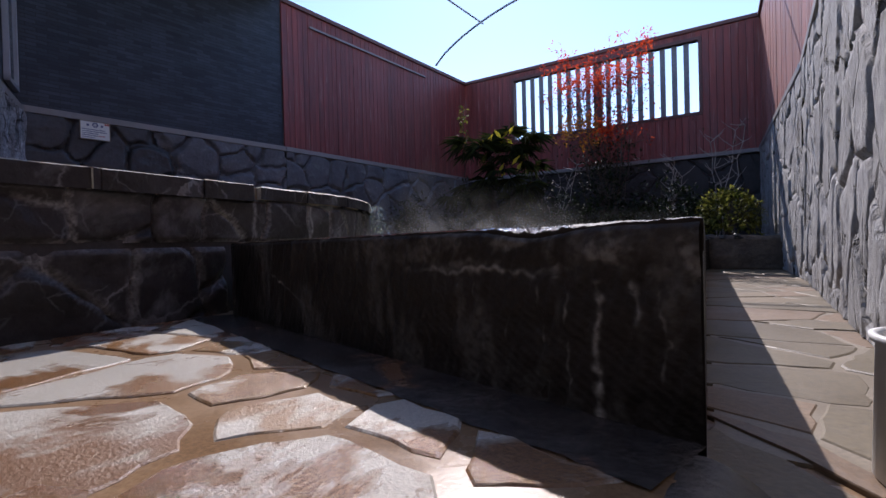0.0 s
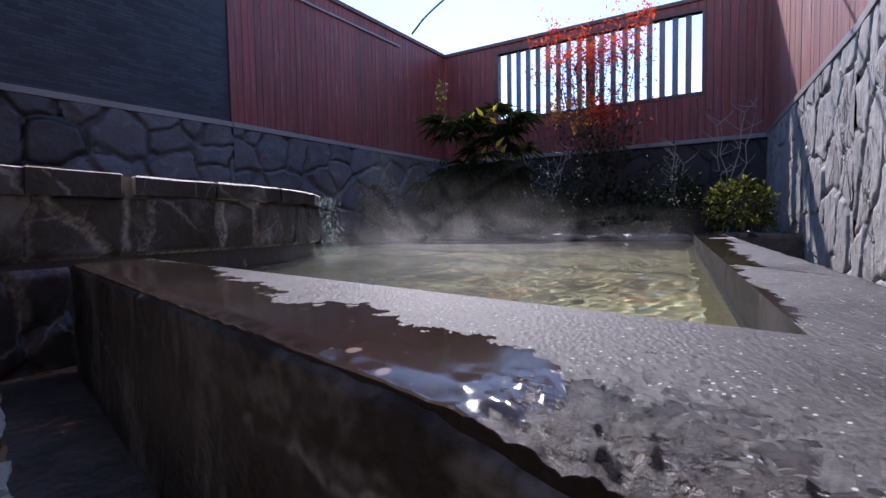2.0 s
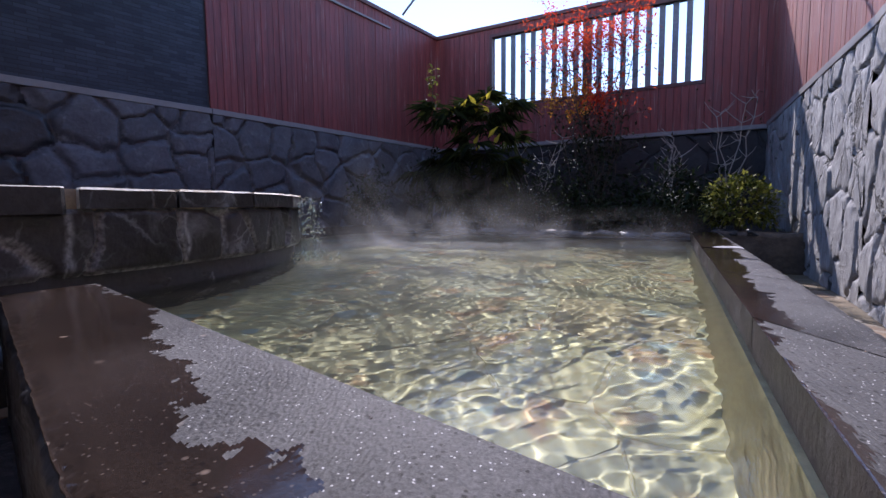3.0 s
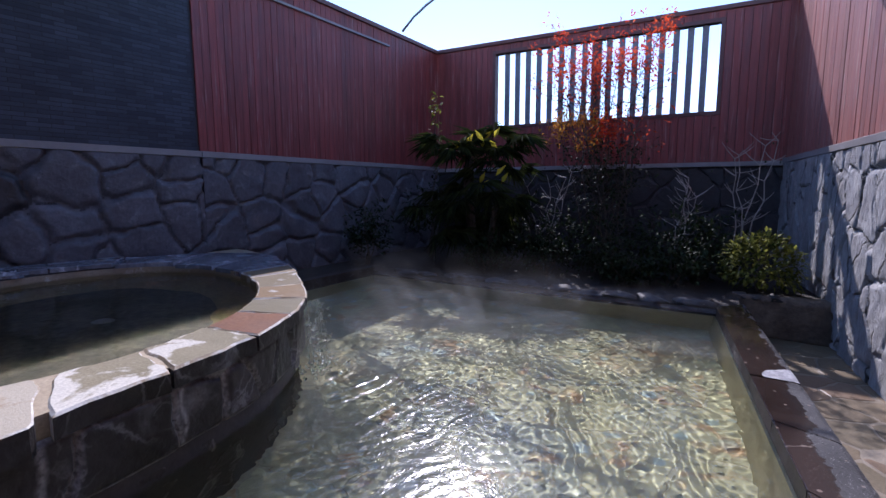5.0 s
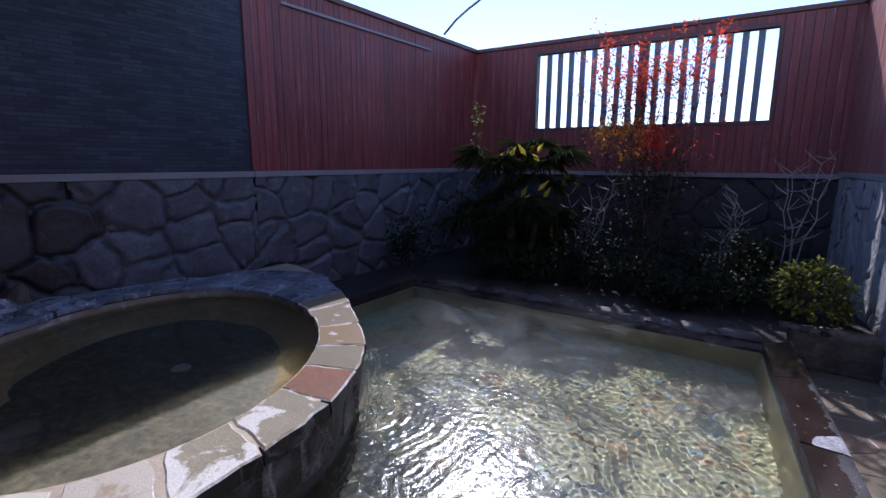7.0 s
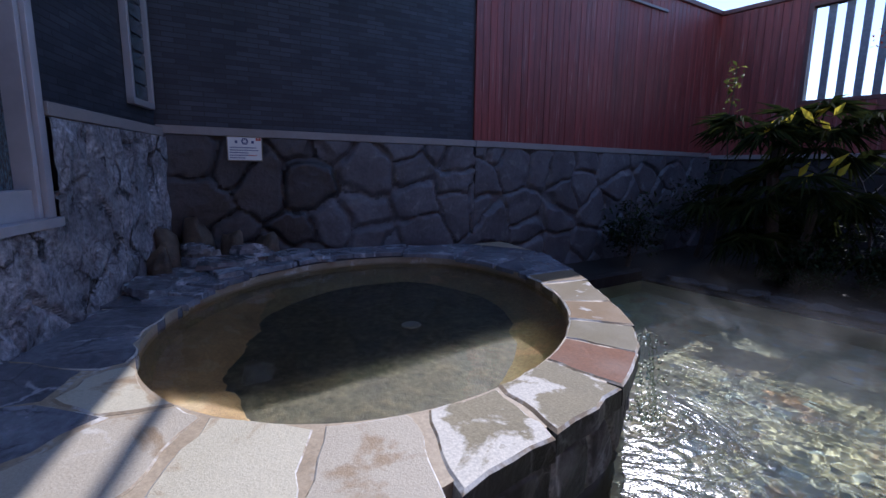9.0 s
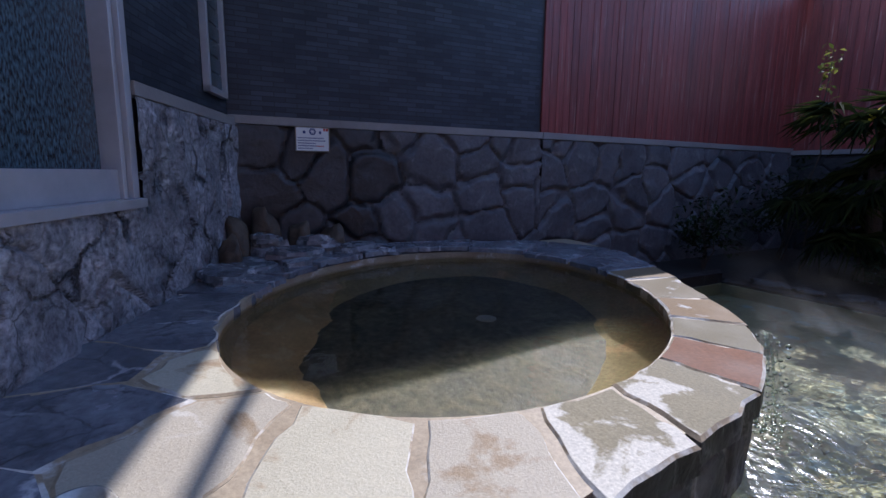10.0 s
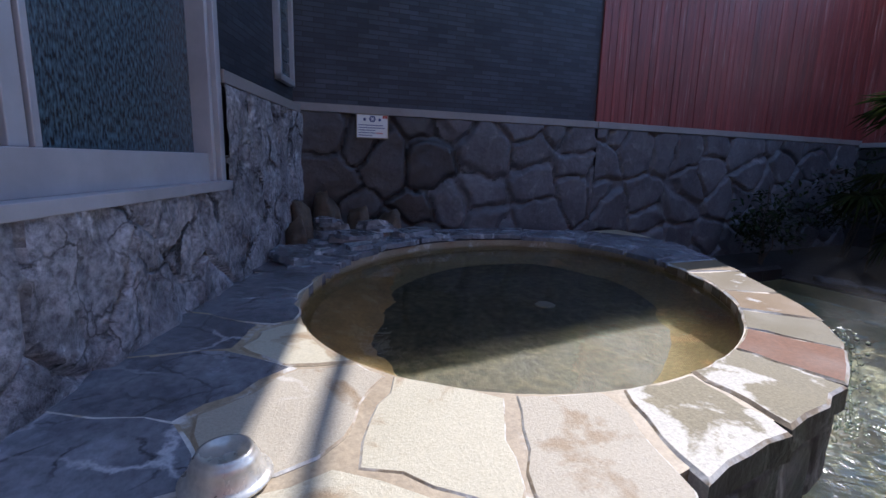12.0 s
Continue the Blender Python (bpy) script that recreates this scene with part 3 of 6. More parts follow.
def tube(bm, pts, radius, sides=8, taper=1.0):
    """A round bar along a line of points."""
    pts = [Vector(p) for p in pts]
    rings = []
    for i, p in enumerate(pts):
        d = (pts[min(i + 1, len(pts) - 1)] - pts[max(i - 1, 0)]).normalized()
        a = d.orthogonal().normalized() if i == 0 else (rings_a - d * rings_a.dot(d)).normalized()
        rings_a = a
        b = d.cross(a)
        r = radius * (1 + (taper - 1) * i / max(1, len(pts) - 1))
        rings.append([bm.verts.new(p + r * (math.cos(t) * a + math.sin(t) * b)) for t in [2 * math.pi * k / sides for k in range(sides)]])
    for r0, r1 in zip(rings, rings[1:]):
        for k in range(sides):
            bm.faces.new((r0[k], r0[(k + 1) % sides], r1[(k + 1) % sides], r1[k]))
    bm.faces.new(rings[0][::-1])
    bm.faces.new(rings[-1])


# ---- plan of the yard ----
A, B, C = (-5.15, 0.58), (-5.0, 3.28), (-4.98, 7.72)
D, E, F = (0.16, 8.0), (0.60, 4.0), (0.85, -1.82)
LEDGE, TOP = 1.68, 3.70
YARD = 0.042
RIM, WATER, POOL_FLOOR = 0.39, 0.31, -0.12
DECK, BATH_WATER = 0.705, 0.662

# ground under everything
bm = bmesh.new()
bmesh.ops.create_grid(bm, x_segments=2, y_segments=2, size=400)
ground = link("ground", bm, M_SOIL)
ground.location.z = -0.6
tagged(ground, "dark bare ground around the bath yard", "ground", "", "structure")

# left wall: house siding, then the board fence, both on a cast-stone base
wall_house = wall_slab("wall_house", A, B, -0.5, TOP, 0.25, M_SIDING, "dark navy shingle siding above a cast-stone base")
wall_left = wall_slab("wall_left", B, C, -0.5, TOP - 0.06, 0.2, M_JOINT, "red board fence above a grey cast-stone base")
wall_far = []
wall_right_a = wall_slab("wall_right_far", D, E, -0.5, TOP - 0.06, 0.2, M_JOINT, "red board fence on a rough grey stone base")
wall_right_b = wall_slab("wall_right_near", E, F, -0.5, TOP - 0.06, 0.2, M_JOINT, "sunlit red board fence on a rough grey stone base")

# far wall with its slatted opening
OPEN_X0, OPEN_X1, OPEN_Z0, OPEN_Z1 = -3.86, -0.68, 2.36, 3.50
far_m, far_len = face_of_wall(C, D)
o0 = (Vector((OPEN_X0, 0)) - Vector(C)).x / (D[0] - C[0]) * far_len
o1 = (Vector((OPEN_X1, 0)) - Vector(C)).x / (D[0] - C[0]) * far_len
bm = bmesh.new()
for lo, hi in (((-0.02, -0.5), (far_len + 0.02, OPEN_Z0)), ((-0.02, OPEN_Z1), (far_len + 0.02, TOP - 0.06)),
               ((-0.02, OPEN_Z0), (o0, OPEN_Z1)), ((o1, OPEN_Z0), (far_len + 0.02, OPEN_Z1))):
    box(bm, (lo[0], lo[1], -0.1), (hi[0], hi[1], 0))
wall_far = link("wall_far", bm, M_JOINT)
wall_far.matrix_world = far_m
tagged(wall_far, "red board fence with a long slatted opening", "wall", "", "structure")

# wall of the bath house with the big window; u runs from its near end to the corner
WIN_P, WIN_Q = F, A
win_m, win_len = face_of_wall(WIN_P, WIN_Q)


def win_u(x):
    return (x - WIN_P[0]) / (WIN_Q[0] - WIN_P[0]) * win_len


W0, W1, WZ0, WZ1 = win_u(-1.75), win_u(-3.84), 1.18, 2.95
bm = bmesh.new()
for lo, hi in (((-0.1, -0.5), (win_len + 0.02, WZ0)), ((-0.1, WZ1), (win_len + 0.02, 3.3)),
               ((-0.1, WZ0), (W0, WZ1)), ((W1, WZ0), (win_len + 0.02, WZ1))):
    box(bm, (lo[0], lo[1], -0.2), (hi[0], hi[1], 0))
wall_window = link("wall_window", bm, M_SIDING)
wall_window.matrix_world = win_m
tagged(wall_window, "bath house wall with dark siding over grey cast stone", "wall", "", "structure")

# floor slab of the yard
bm = bmesh.new()
prism(bm, [(-2.0, -0.69), (0.42, -1.65), (0.335, 0.20), (-1.79, 0.665), (-1.9, 0.75), (-2.0, 0.85)], -0.2, YARD - 0.012)
prism(bm, [(0.337, 0.12), (0.84, 0.12), (0.75, 5.6), (-0.33, 5.6), (-0.33, 4.9), (0.26, 0.40)], -0.2, -0.012)
prism(bm, [(0.425, -1.65), (0.86, -1.83), (0.84, 0.118), (0.337, 0.118)], -0.2, -0.12)
floor = link("floor", bm, M_MORTAR)
tagged(floor, "crazy-paved wet brown flagstone floor in sandy mortar", "floor", "", "structure")

def between(p, q, f):
    return (p[0] + f * (q[0] - p[0]), p[1] + f * (q[1] - p[1]))


# ---- round bath on its raised deck ----
CX, CY, RA, RB, TURNED = -3.48, 1.495, 1.33, 1.025, radians(-43)


def bath_r(t):
    c, s = math.cos(t - TURNED), math.sin(t - TURNED)
    return 1 / math.sqrt((c / RA) ** 2 + (s / RB) ** 2)


def bath_pt(t, grow=0.0):
    r = bath_r(t) + grow
    return (CX + r * math.cos(t), CY + r * math.sin(t))


def smooth_line(pts, steps=5):
    """A rounded line through a few corner points."""
    out = []
    for i in range(len(pts) - 1):
        p0, p1, p2, p3 = (Vector(pts[max(0, min(len(pts) - 1, i + k))]) for k in (-1, 0, 1, 2))
        for s in range(steps):
            t = s / steps
            out.append(tuple(0.5 * (2 * p1 + (p2 - p0) * t + (2 * p0 - 5 * p1 + 4 * p2 - p3) * t * t + (3 * p1 - p0 - 3 * p2 + p3) * t ** 3)))
    return out + [tuple(pts[-1])]


OUTER = smooth_line([(-1.82, -0.72), (-1.84, 0.10), (-1.89, 0.60), (-1.945, 0.91), (-1.98, 1.21), (-2.045, 1.56), (-2.16, 1.87), (-2.42, 2.27), (-2.72, 2.53), (-3.2, 2.89), (-3.5, 3.08), (-4.1, 3.40), (-4.86, 3.60)])
DECK_EDGE = OUTER + [(-4.86, 3.1), (-5.13, 0.6), (-3.5, -0.06)]


def deck_r(t):
    """How far the deck reaches from the bath's middle in that direction."""
    d = (math.cos(t), math.sin(t))
    best = 0.0
    for i, a in enumerate(DECK_EDGE):
        b = DECK_EDGE[(i + 1) % len(DECK_EDGE)]
        ex, ey = b[0] - a[0], b[1] - a[1]
        den = d[0] * ey - d[1] * ex
        if abs(den) < 1e-9:
            continue
        s = ((a[0] - CX) * ey - (a[1] - CY) * ex) / den
        u = ((a[0] - CX) * d[1] - (a[1] - CY) * d[0]) / den
        if s > 0 and -1e-6 <= u <= 1 + 1e-6:
            best = max(best, s)
    return best


bath = thing("round_bath", "round raised hot-spring bath faced with dark stone, edged with flat stones", "bath")
ANG = [2 * math.pi * i / 96 for i in range(97)]
bm = bmesh.new()
ribbon(bm, [bath_pt(t, 0.012) for t in ANG], [(CX + (deck_r(t) - 0.05) * math.cos(t), CY + (deck_r(t) - 0.05) * math.sin(t)) for t in ANG], -0.4, DECK - 0.10)
part("body", bm, M_JOINT, bath, "dark stone core")
bm = bmesh.new()
ribbon(bm, [bath_pt(t, -0.013) for t in ANG], [(CX + (deck_r(t) - 0.045) * math.cos(t), CY + (deck_r(t) - 0.045) * math.sin(t)) for t in ANG], DECK - 0.10, DECK - 0.0025)
part("mortar_bed", bm, M_DECKMORTAR, bath, "sandy mortar between the deck stones")
bm = bmesh.new()
BOWL = [(0.011, DECK - 0.10), (-0.02, 0.46), (-0.06, 0.39), (-0.12, 0.32), (-0.20, 0.265), (-0.30, 0.225), (-0.42, 0.208), (-0.60, 0.202)]
rings = [[bm.verts.new((*bath_pt(t, g + (0.02 * noise.noise(Vector((math.cos(t) * 2, math.sin(t) * 2, g * 4))) if k else 0.0)), z)) for t in ANG[:-1]] for k, (g, z) in enumerate(BOWL)]
for r0, r1 in zip(rings, rings[1:]):
    for k in range(96):
        bm.faces.new((r0[k], r0[(k + 1) % 96], r1[(k + 1) % 96], r1[k]))
bm.faces.new(rings[-1])
part("lining", bm, M_BATHIN, bath, "ochre plastered inner wall", True)
bm = bmesh.new()
prism(bm, [bath_pt(t, -0.27 + 0.07 * noise.noise(Vector((math.cos(t) * 3, math.sin(t) * 3, 5.0)))) for t in ANG[:-1]], -0.1, 0.236)
part("floor_slab", bm, M_BATHFLOOR, bath, "dark bath floor with the shade put into its colour")


# shallow step along the front of the bath
bm = bmesh.new()
SEAT = [radians(-170 + 2.5 * k) for k in range(77)]
inner = [bath_pt(t, -(0.36 + 0.06 * noise.noise(Vector((math.cos(t) * 4, math.sin(t) * 4, 8.0))) + 0.03 * noise.noise(Vector((math.cos(t) * 15, math.sin(t) * 15, 3.0)))) * min(1.0, 0.25 + 3 * min(k, 76 - k) / 76)) for k, t in enumerate(SEAT)]
lines = [[bm.verts.new((*between(bath_pt(t, 0.006), inner[k], f), 0.42 - 0.182 * f ** 1.6)) for k, t in enumerate(SEAT)] for f in (0.0, 0.2, 0.4, 0.6, 0.8, 1.0)]
for r0, r1 in zip(lines, lines[1:]):
    for k in range(76):
        bm.faces.new((r0[k], r0[k + 1], r1[k + 1], r1[k]))
part("step", bm, M_STEP, bath, "orange-brown plastered slope under water", True)


def stone_on(parent, poly, rng, thick, material, z, push=None, name="stone", bevel=0.014, rough=0.01, dome=0.0, side=None, split=0.16, rim=None):
    """A flat stone on a level bed; push keeps its outline off the water."""
    if push:
        fine = []
        for i, p in enumerate(poly):
            q = poly[(i + 1) % len(poly)]
            k = max(1, int(math.hypot(q[0] - p[0], q[1] - p[1]) / 0.09))
            fine += [(p[0] + s / k * (q[0] - p[0]), p[1] + s / k * (q[1] - p[1])) for s in range(k)]
        poly = []
        for p in fine:
            p = push(p)
            if not poly or math.hypot(p[0] - poly[-1][0], p[1] - poly[-1][1]) > 0.02:
                poly.append(p)
    if len(poly) < 3:
        return None
    me = stone_mesh(name, poly, thick, rng, rough, bevel, material, dome, split, side, rim)
    ob = new(name, me)
    ob.parent = parent
    ob.location.z = z
    return ob


def off_bath(p, margin=0.0):
    t = math.atan2(p[1] - CY, p[0] - CX)
    r, keep = math.hypot(p[0] - CX, p[1] - CY), bath_r(t) + margin
    if r < keep:
        return (CX + keep * math.cos(t), CY + keep * math.sin(t))
    far = deck_r(t) + 0.02
    if r > far:
        return (CX + far * math.cos(t), CY + far * math.sin(t))
    return p


def trim_to_bath(poly, margin):
    """A stone's outline with the water's edge cut out of it."""
    fine = []
    for i, p in enumerate(poly):
        q = poly[(i + 1) % len(poly)]
        k = max(1, int(math.hypot(q[0] - p[0], q[1] - p[1]) / 0.02))
        fine += [(p[0] + s / k * (q[0] - p[0]), p[1] + s / k * (q[1] - p[1])) for s in range(k)]

    def angle(p):
        return math.atan2(p[1] - CY, p[0] - CX)

    wet = [math.hypot(p[0] - CX, p[1] - CY) < bath_r(angle(p)) + margin for p in fine]
    if not any(wet):
        return poly
    if all(wet):
        return []
    first = next(i for i in range(len(fine)) if wet[i - 1] and not wet[i])
    fine, wet = fine[first:] + fine[:first], wet[first:] + wet[:first]
    out, i = [], 0
    while i < len(fine):
        if not wet[i]:
            if not out or math.hypot(fine[i][0] - out[-1][0], fine[i][1] - out[-1][1]) > 0.07 or wet[(i + 1) % len(fine)] or wet[i - 1]:
                out.append(fine[i])
            i += 1
            continue
        j = i
        while j < len(fine) and wet[j]:
            j += 1
        t0, t1 = angle(fine[i - 1]), angle(fine[j % len(fine)])
        dt = (t1 - t0 + math.pi) % (2 * math.pi) - math.pi
        n = max(2, int(abs(dt) * 1.1 / 0.06))
        out += [bath_pt(t0 + dt * k / n, margin) for k in range(1, n)]
        i = j
    return out


def outer_side_shaded(ob):
    """Only the side towards the pool keeps the dark wet facing: shade put in as colour."""
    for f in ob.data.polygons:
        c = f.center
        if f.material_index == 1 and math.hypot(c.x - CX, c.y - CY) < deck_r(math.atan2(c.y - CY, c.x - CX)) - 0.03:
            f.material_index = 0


# coping stones along the pool side, by angle
rng = random.Random(5)
COPING = [(-21, -8, M_GLARECOPING, "pale flat coping stone with sun glare put into its colour"), (-8, 8, M_GLARECOPING, "pale olive coping stone"), (8, 22.5, M_REDSTONE, "brick-red coping stone"),
          (22.5, 38, M_COPING, ""), (38, 57, M_COPING, ""), (57, 79, M_COPING, "tan coping stone"), (79, 92, M_COPING, "")]
for a0, a1, material, label in COPING:
    t0, t1 = radians(a0 + 0.25), radians(a1 - 0.25)
    line = [t0 + (t1 - t0) * i / 4 for i in range(5)]
    out = [(CX + (deck_r(t) + 0.008) * math.cos(t), CY + (deck_r(t) + 0.008) * math.sin(t)) for t in line]
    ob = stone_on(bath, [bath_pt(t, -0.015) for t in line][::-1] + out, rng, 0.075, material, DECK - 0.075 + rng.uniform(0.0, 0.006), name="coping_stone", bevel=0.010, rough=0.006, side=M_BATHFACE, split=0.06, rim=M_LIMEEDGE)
    outer_side_shaded(ob)
    if label:
        ob["label"] = label

# broad deck stones between the bath and the house
DECK_SITES = [(-2.50, 0.20), (-2.30, 0.50), (-2.14, 0.83), (-3.02, 0.28), (-2.80, -0.02), (-3.35, 0.22), (-2.42, -0.24), (-2.02, -0.12), (-2.05, 0.22), (-2.1, -0.5), (-3.7, 0.3),
              (-2.15, 1.35), (-3.15, 0.02)]
for s, poly in cells(DECK_SITES, [(-4.0, -0.9), (-1.7, -0.9), (-1.7, 1.4), (-4.0, 1.4)], 0.024):
    if s == (-2.15, 1.35):
        continue
    dark = s in ((-2.80, -0.02), (-2.42, -0.24), (-3.15, 0.02), (-3.35, 0.22), (-3.7, 0.3))
    if dark:
        poly = [(s[0] + (x - s[0]) * 1.15, s[1] + (y - s[1]) * 1.15) for x, y in poly]
    material = M_SLATE if s in ((-2.80, -0.02), (-2.42, -0.24), (-3.15, 0.02), (-3.35, 0.22), (-3.7, 0.3)) else M_DECK

    def keep(p):
        # the coping starts at -21 degrees
        t = math.degrees(math.atan2(p[1] - CY, p[0] - CX))
        if t > -22 and p[0] > CX:
            r = math.hypot(p[0] - CX, p[1] - CY)
            p = (CX + r * math.cos(radians(-22)), CY + r * math.sin(radians(-22)))
        return off_bath(p, -0.015)
    poly = trim_to_bath(poly, -0.012)
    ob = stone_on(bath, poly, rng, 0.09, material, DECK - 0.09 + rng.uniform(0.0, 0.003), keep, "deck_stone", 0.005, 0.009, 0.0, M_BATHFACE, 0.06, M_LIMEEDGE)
    outer_side_shaded(ob)

# dark slates round the back of the bath
t = 90.0
while t < 252:
    dt = rng.uniform(14, 26)
    t0, t1 = radians(t), radians(min(t + dt - 0.25, 236))
    line = [t0 + (t1 - t0) * i / 5 for i in range(6)]
    reach = [min(deck_r(a) - 0.01, bath_r(a) + (rng.uniform(0.30, 0.42) if t < 190 else 1.3)) for a in line]
    out = [(CX + r * math.cos(a), CY + r * math.sin(a)) for r, a in zip(reach, line)]
    back = max(0.0, math.sin(radians(min(180, (t - 90) * 180 / 150)))) * 0.045
    stone_on(bath, [bath_pt(a, -0.022 + rng.uniform(-0.012, 0.008)) for a in line][::-1] + out, rng, 0.035, M_SLATE, DECK - 0.030 + back + rng.uniform(-0.006, 0.006), name="slate", bevel=0.006, rough=0.009, split=0.07)
    bed_in = [bath_pt(a, -0.008) for a in line]
    if back > 0.01:
        bm = bmesh.new()
        ribbon(bm, bed_in, out, DECK - 0.006, DECK - 0.028 + back)
        part("slate_bed", bm, M_JOINT, bath)
    if t < 190:
        outer = [(CX + (min(deck_r(a) - 0.01, bath_r(a) + 0.75)) * math.cos(a), CY + (min(deck_r(a) - 0.01, bath_r(a) + 0.75)) * math.sin(a)) for a in line]
        stone_on(bath, [(p[0] + 0.02 * (q[0] - p[0]), p[1] + 0.02 * (q[1] - p[1])) for p, q in zip(out, outer)][::-1] + outer, rng, 0.03, M_SLATE, DECK - 0.028 + rng.uniform(0.0, 0.012), name="slate", bevel=0.006, rough=0.012, split=0.08)
    t += dt

# facing stones down the outside of the bath
arc = [0.0]
for a, b in zip(OUTER, OUTER[1:]):
    arc.append(arc[-1] + math.hypot(b[0] - a[0], b[1] - a[1]))


def on_face(s, w):
    i = max(0, min(len(arc) - 2, int(np.searchsorted(arc, s)) - 1))
    a, b = OUTER[i], OUTER[i + 1]
    f = (s - arc[i]) / (arc[i + 1] - arc[i])
    nx, ny = (b[1] - a[1]), -(b[0] - a[0])
    d = math.hypot(nx, ny)
    return (a[0] + f * (b[0] - a[0]) + w * nx / d, a[1] + f * (b[1] - a[1]) + w * ny / d)


JOINT_Z = 0.385
for z0, z1, seed, rows in ((JOINT_Z + 0.012, DECK - 0.072, 9, 2.2), (-0.1, JOINT_Z - 0.012, 10, 1.5)):
    for vs, faces in relief(arc[-1], z0, z1, seed, 0.30, rows, 0.009 if z0 > 0 else 0.014, 0.035, 0.022, 0.005, 0.010):
        low = z0 < 0
        pts = [(*on_face(u, h - 0.012 - (0.045 if low and u > 1.42 else 0.0) - 0.018 * max(0.0, 1 - min(z - z0, z1 - z) / 0.02)), z) for u, z, h in vs]
        ob = stone_piece("facing_stone", pts, faces, M_BATHFACE, bath)
        seen = {}
        for f in faces:
            for a, b in zip(f, f[1:] + f[:1]):
                seen[min(a, b), max(a, b)] = seen.get((min(a, b), max(a, b)), 0) + 1
        rim = {k for e, n in seen.items() if n == 1 for k in e}
        wide = rim | {k for f in faces if any(v in rim for v in f) for k in f}
        lime = ob.data.attributes.new("lime", "FLOAT", "POINT")
        for k, (u, z, h) in enumerate(vs):
            pale_area = noise.noise(Vector((u * 3.0, z * 3.0, 5.0))) + 0.6 * noise.noise(Vector((u * 11, z * 11, 2.0)))
            run = max(0.0, 1 - abs(u - 1.62 - 0.03 * noise.noise(Vector((z * 9, 1.0, 0.0)))) / 0.016, 1 - abs(u - 2.05 - 0.05 * noise.noise(Vector((z * 7, 3.0, 0.0)))) / 0.013)
            edge = 1.0 if k in rim else 0.55 if k in wide else 0.0
            lime.data[k].value = max(edge, run) * min(1.0, max(0.0, 0.55 + 1.3 * pale_area)) * (0.5 if low else 1.0)


def lumps(x, y, size, seed):
    """Smooth uneven values between about -1 and 1, over arrays of places."""
    rng, out = random.Random(seed), 0.0
    for _ in range(7):
        a, k, ph = rng.uniform(0, 2 * math.pi), 2 * math.pi / (size * rng.uniform(0.6, 1.7)), rng.uniform(0, 6.28)
        out = out + np.sin(k * (x * math.cos(a) + y * math.sin(a)) + ph)
    return out / 3.2


SPILL = (-2.30, 2.26)


def spreading(x, y, seed, steep):
    """Height of the water: rings running out from the spill, crossed by weaker trains, steepest near the spill."""
    r = np.hypot(x - SPILL[0], y - SPILL[1]) + 0.07 * lumps(x, y, 0.9, seed) + 0.03 * lumps(x, y, 0.3, seed + 1)
    side = np.arctan2(y - SPILL[1], x - SPILL[0])
    h = 0.0
    for k, (ln, a) in enumerate(((0.13, 0.35), (0.075, 0.6), (0.052, 0.65), (0.038, 0.45))):
        gate = 0.6 + 0.7 * lumps(x, y, 0.4, seed + 20 + k)
        h = h + a * gate * ln / 6.28 * np.sin(6.28 / ln * r + 1.5 * np.sin(3 * side + k) + k)
    # short-crested chop from all sides
    for k in range(10):
        ln, way = 0.036 + 0.007 * k, radians(20 + 137.5 * k)
        c, d = math.cos(way), math.sin(way)
        gate = 0.5 + 0.8 * lumps(x, y, 0.33, seed + 40 + k)
        h = h + 0.33 * gate * ln / 6.28 * np.sin(6.28 / ln * (x * c + y * d) + 2.4 * lumps(x, y, 0.35, seed + 60 + k))
    return steep * h * (0.8 + 1.5 * np.exp(-(np.hypot(x - SPILL[0], y - SPILL[1] + 0.2) / 0.95) ** 2))


def still(x, y, seed, steep):
    """Height of quiet water: a faint slow swell."""
    return steep * (0.02 * lumps(x, y, 0.45, seed) + 0.008 * lumps(x, y, 0.16, seed + 5))


def water_sheet(name, inside, x0, x1, y0, y1, z, step, waves, steep, seed, material):
    """A rippled sheet of water on a fine grid, kept to where it lies."""
    nx, ny = int((x1 - x0) / step), int((y1 - y0) / step)
    gx, gy = np.meshgrid(x0 + step * np.arange(nx + 1), y0 + step * np.arange(ny + 1))
    keep = inside(gx, gy)
    ids = np.cumsum(keep.ravel()).reshape(keep.shape) - 1
    co = np.stack((gx, gy, z + waves(gx, gy, seed, steep)), axis=-1)[keep]
    full = keep[:-1, :-1] & keep[:-1, 1:] & keep[1:, 1:] & keep[1:, :-1]
    quads = np.stack((ids[:-1, :-1][full], ids[:-1, 1:][full], ids[1:, 1:][full], ids[1:, :-1][full]), axis=-1)
    me = bpy.data.meshes.new(name)
    me.from_pydata(co.tolist(), [], quads.tolist())
    me.materials.append(material)
    me.polygons.foreach_set("use_smooth", [True] * len(me.polygons))
    return new(name, me)


def in_bath(x, y):
    a = np.arctan2(y - CY, x - CX) - TURNED
    return np.hypot(x - CX, y - CY) < 1 / np.sqrt((np.cos(a) / RA) ** 2 + (np.sin(a) / RB) ** 2) + 0.05


def in_pool(x, y):
    odd = np.zeros(x.shape, dtype=bool)
    for i, (ax, ay) in enumerate(POOL_SHAPE):
        bx, by = POOL_SHAPE[i - 1]
        if ay != by:
            odd ^= ((ay > y) != (by > y)) & (x < (bx - ax) * (y - ay) / (by - ay) + ax)
    return odd


bath_water = water_sheet("bath_water", in_bath, -4.9, -2.0, 0.1, 2.95, BATH_WATER, 0.02, still, 0.05, 3, M_BATHWATER)
bath_water.visible_shadow = False
tagged(bath_water, "still steaming olive-brown hot-spring water", "water", "", "structure")

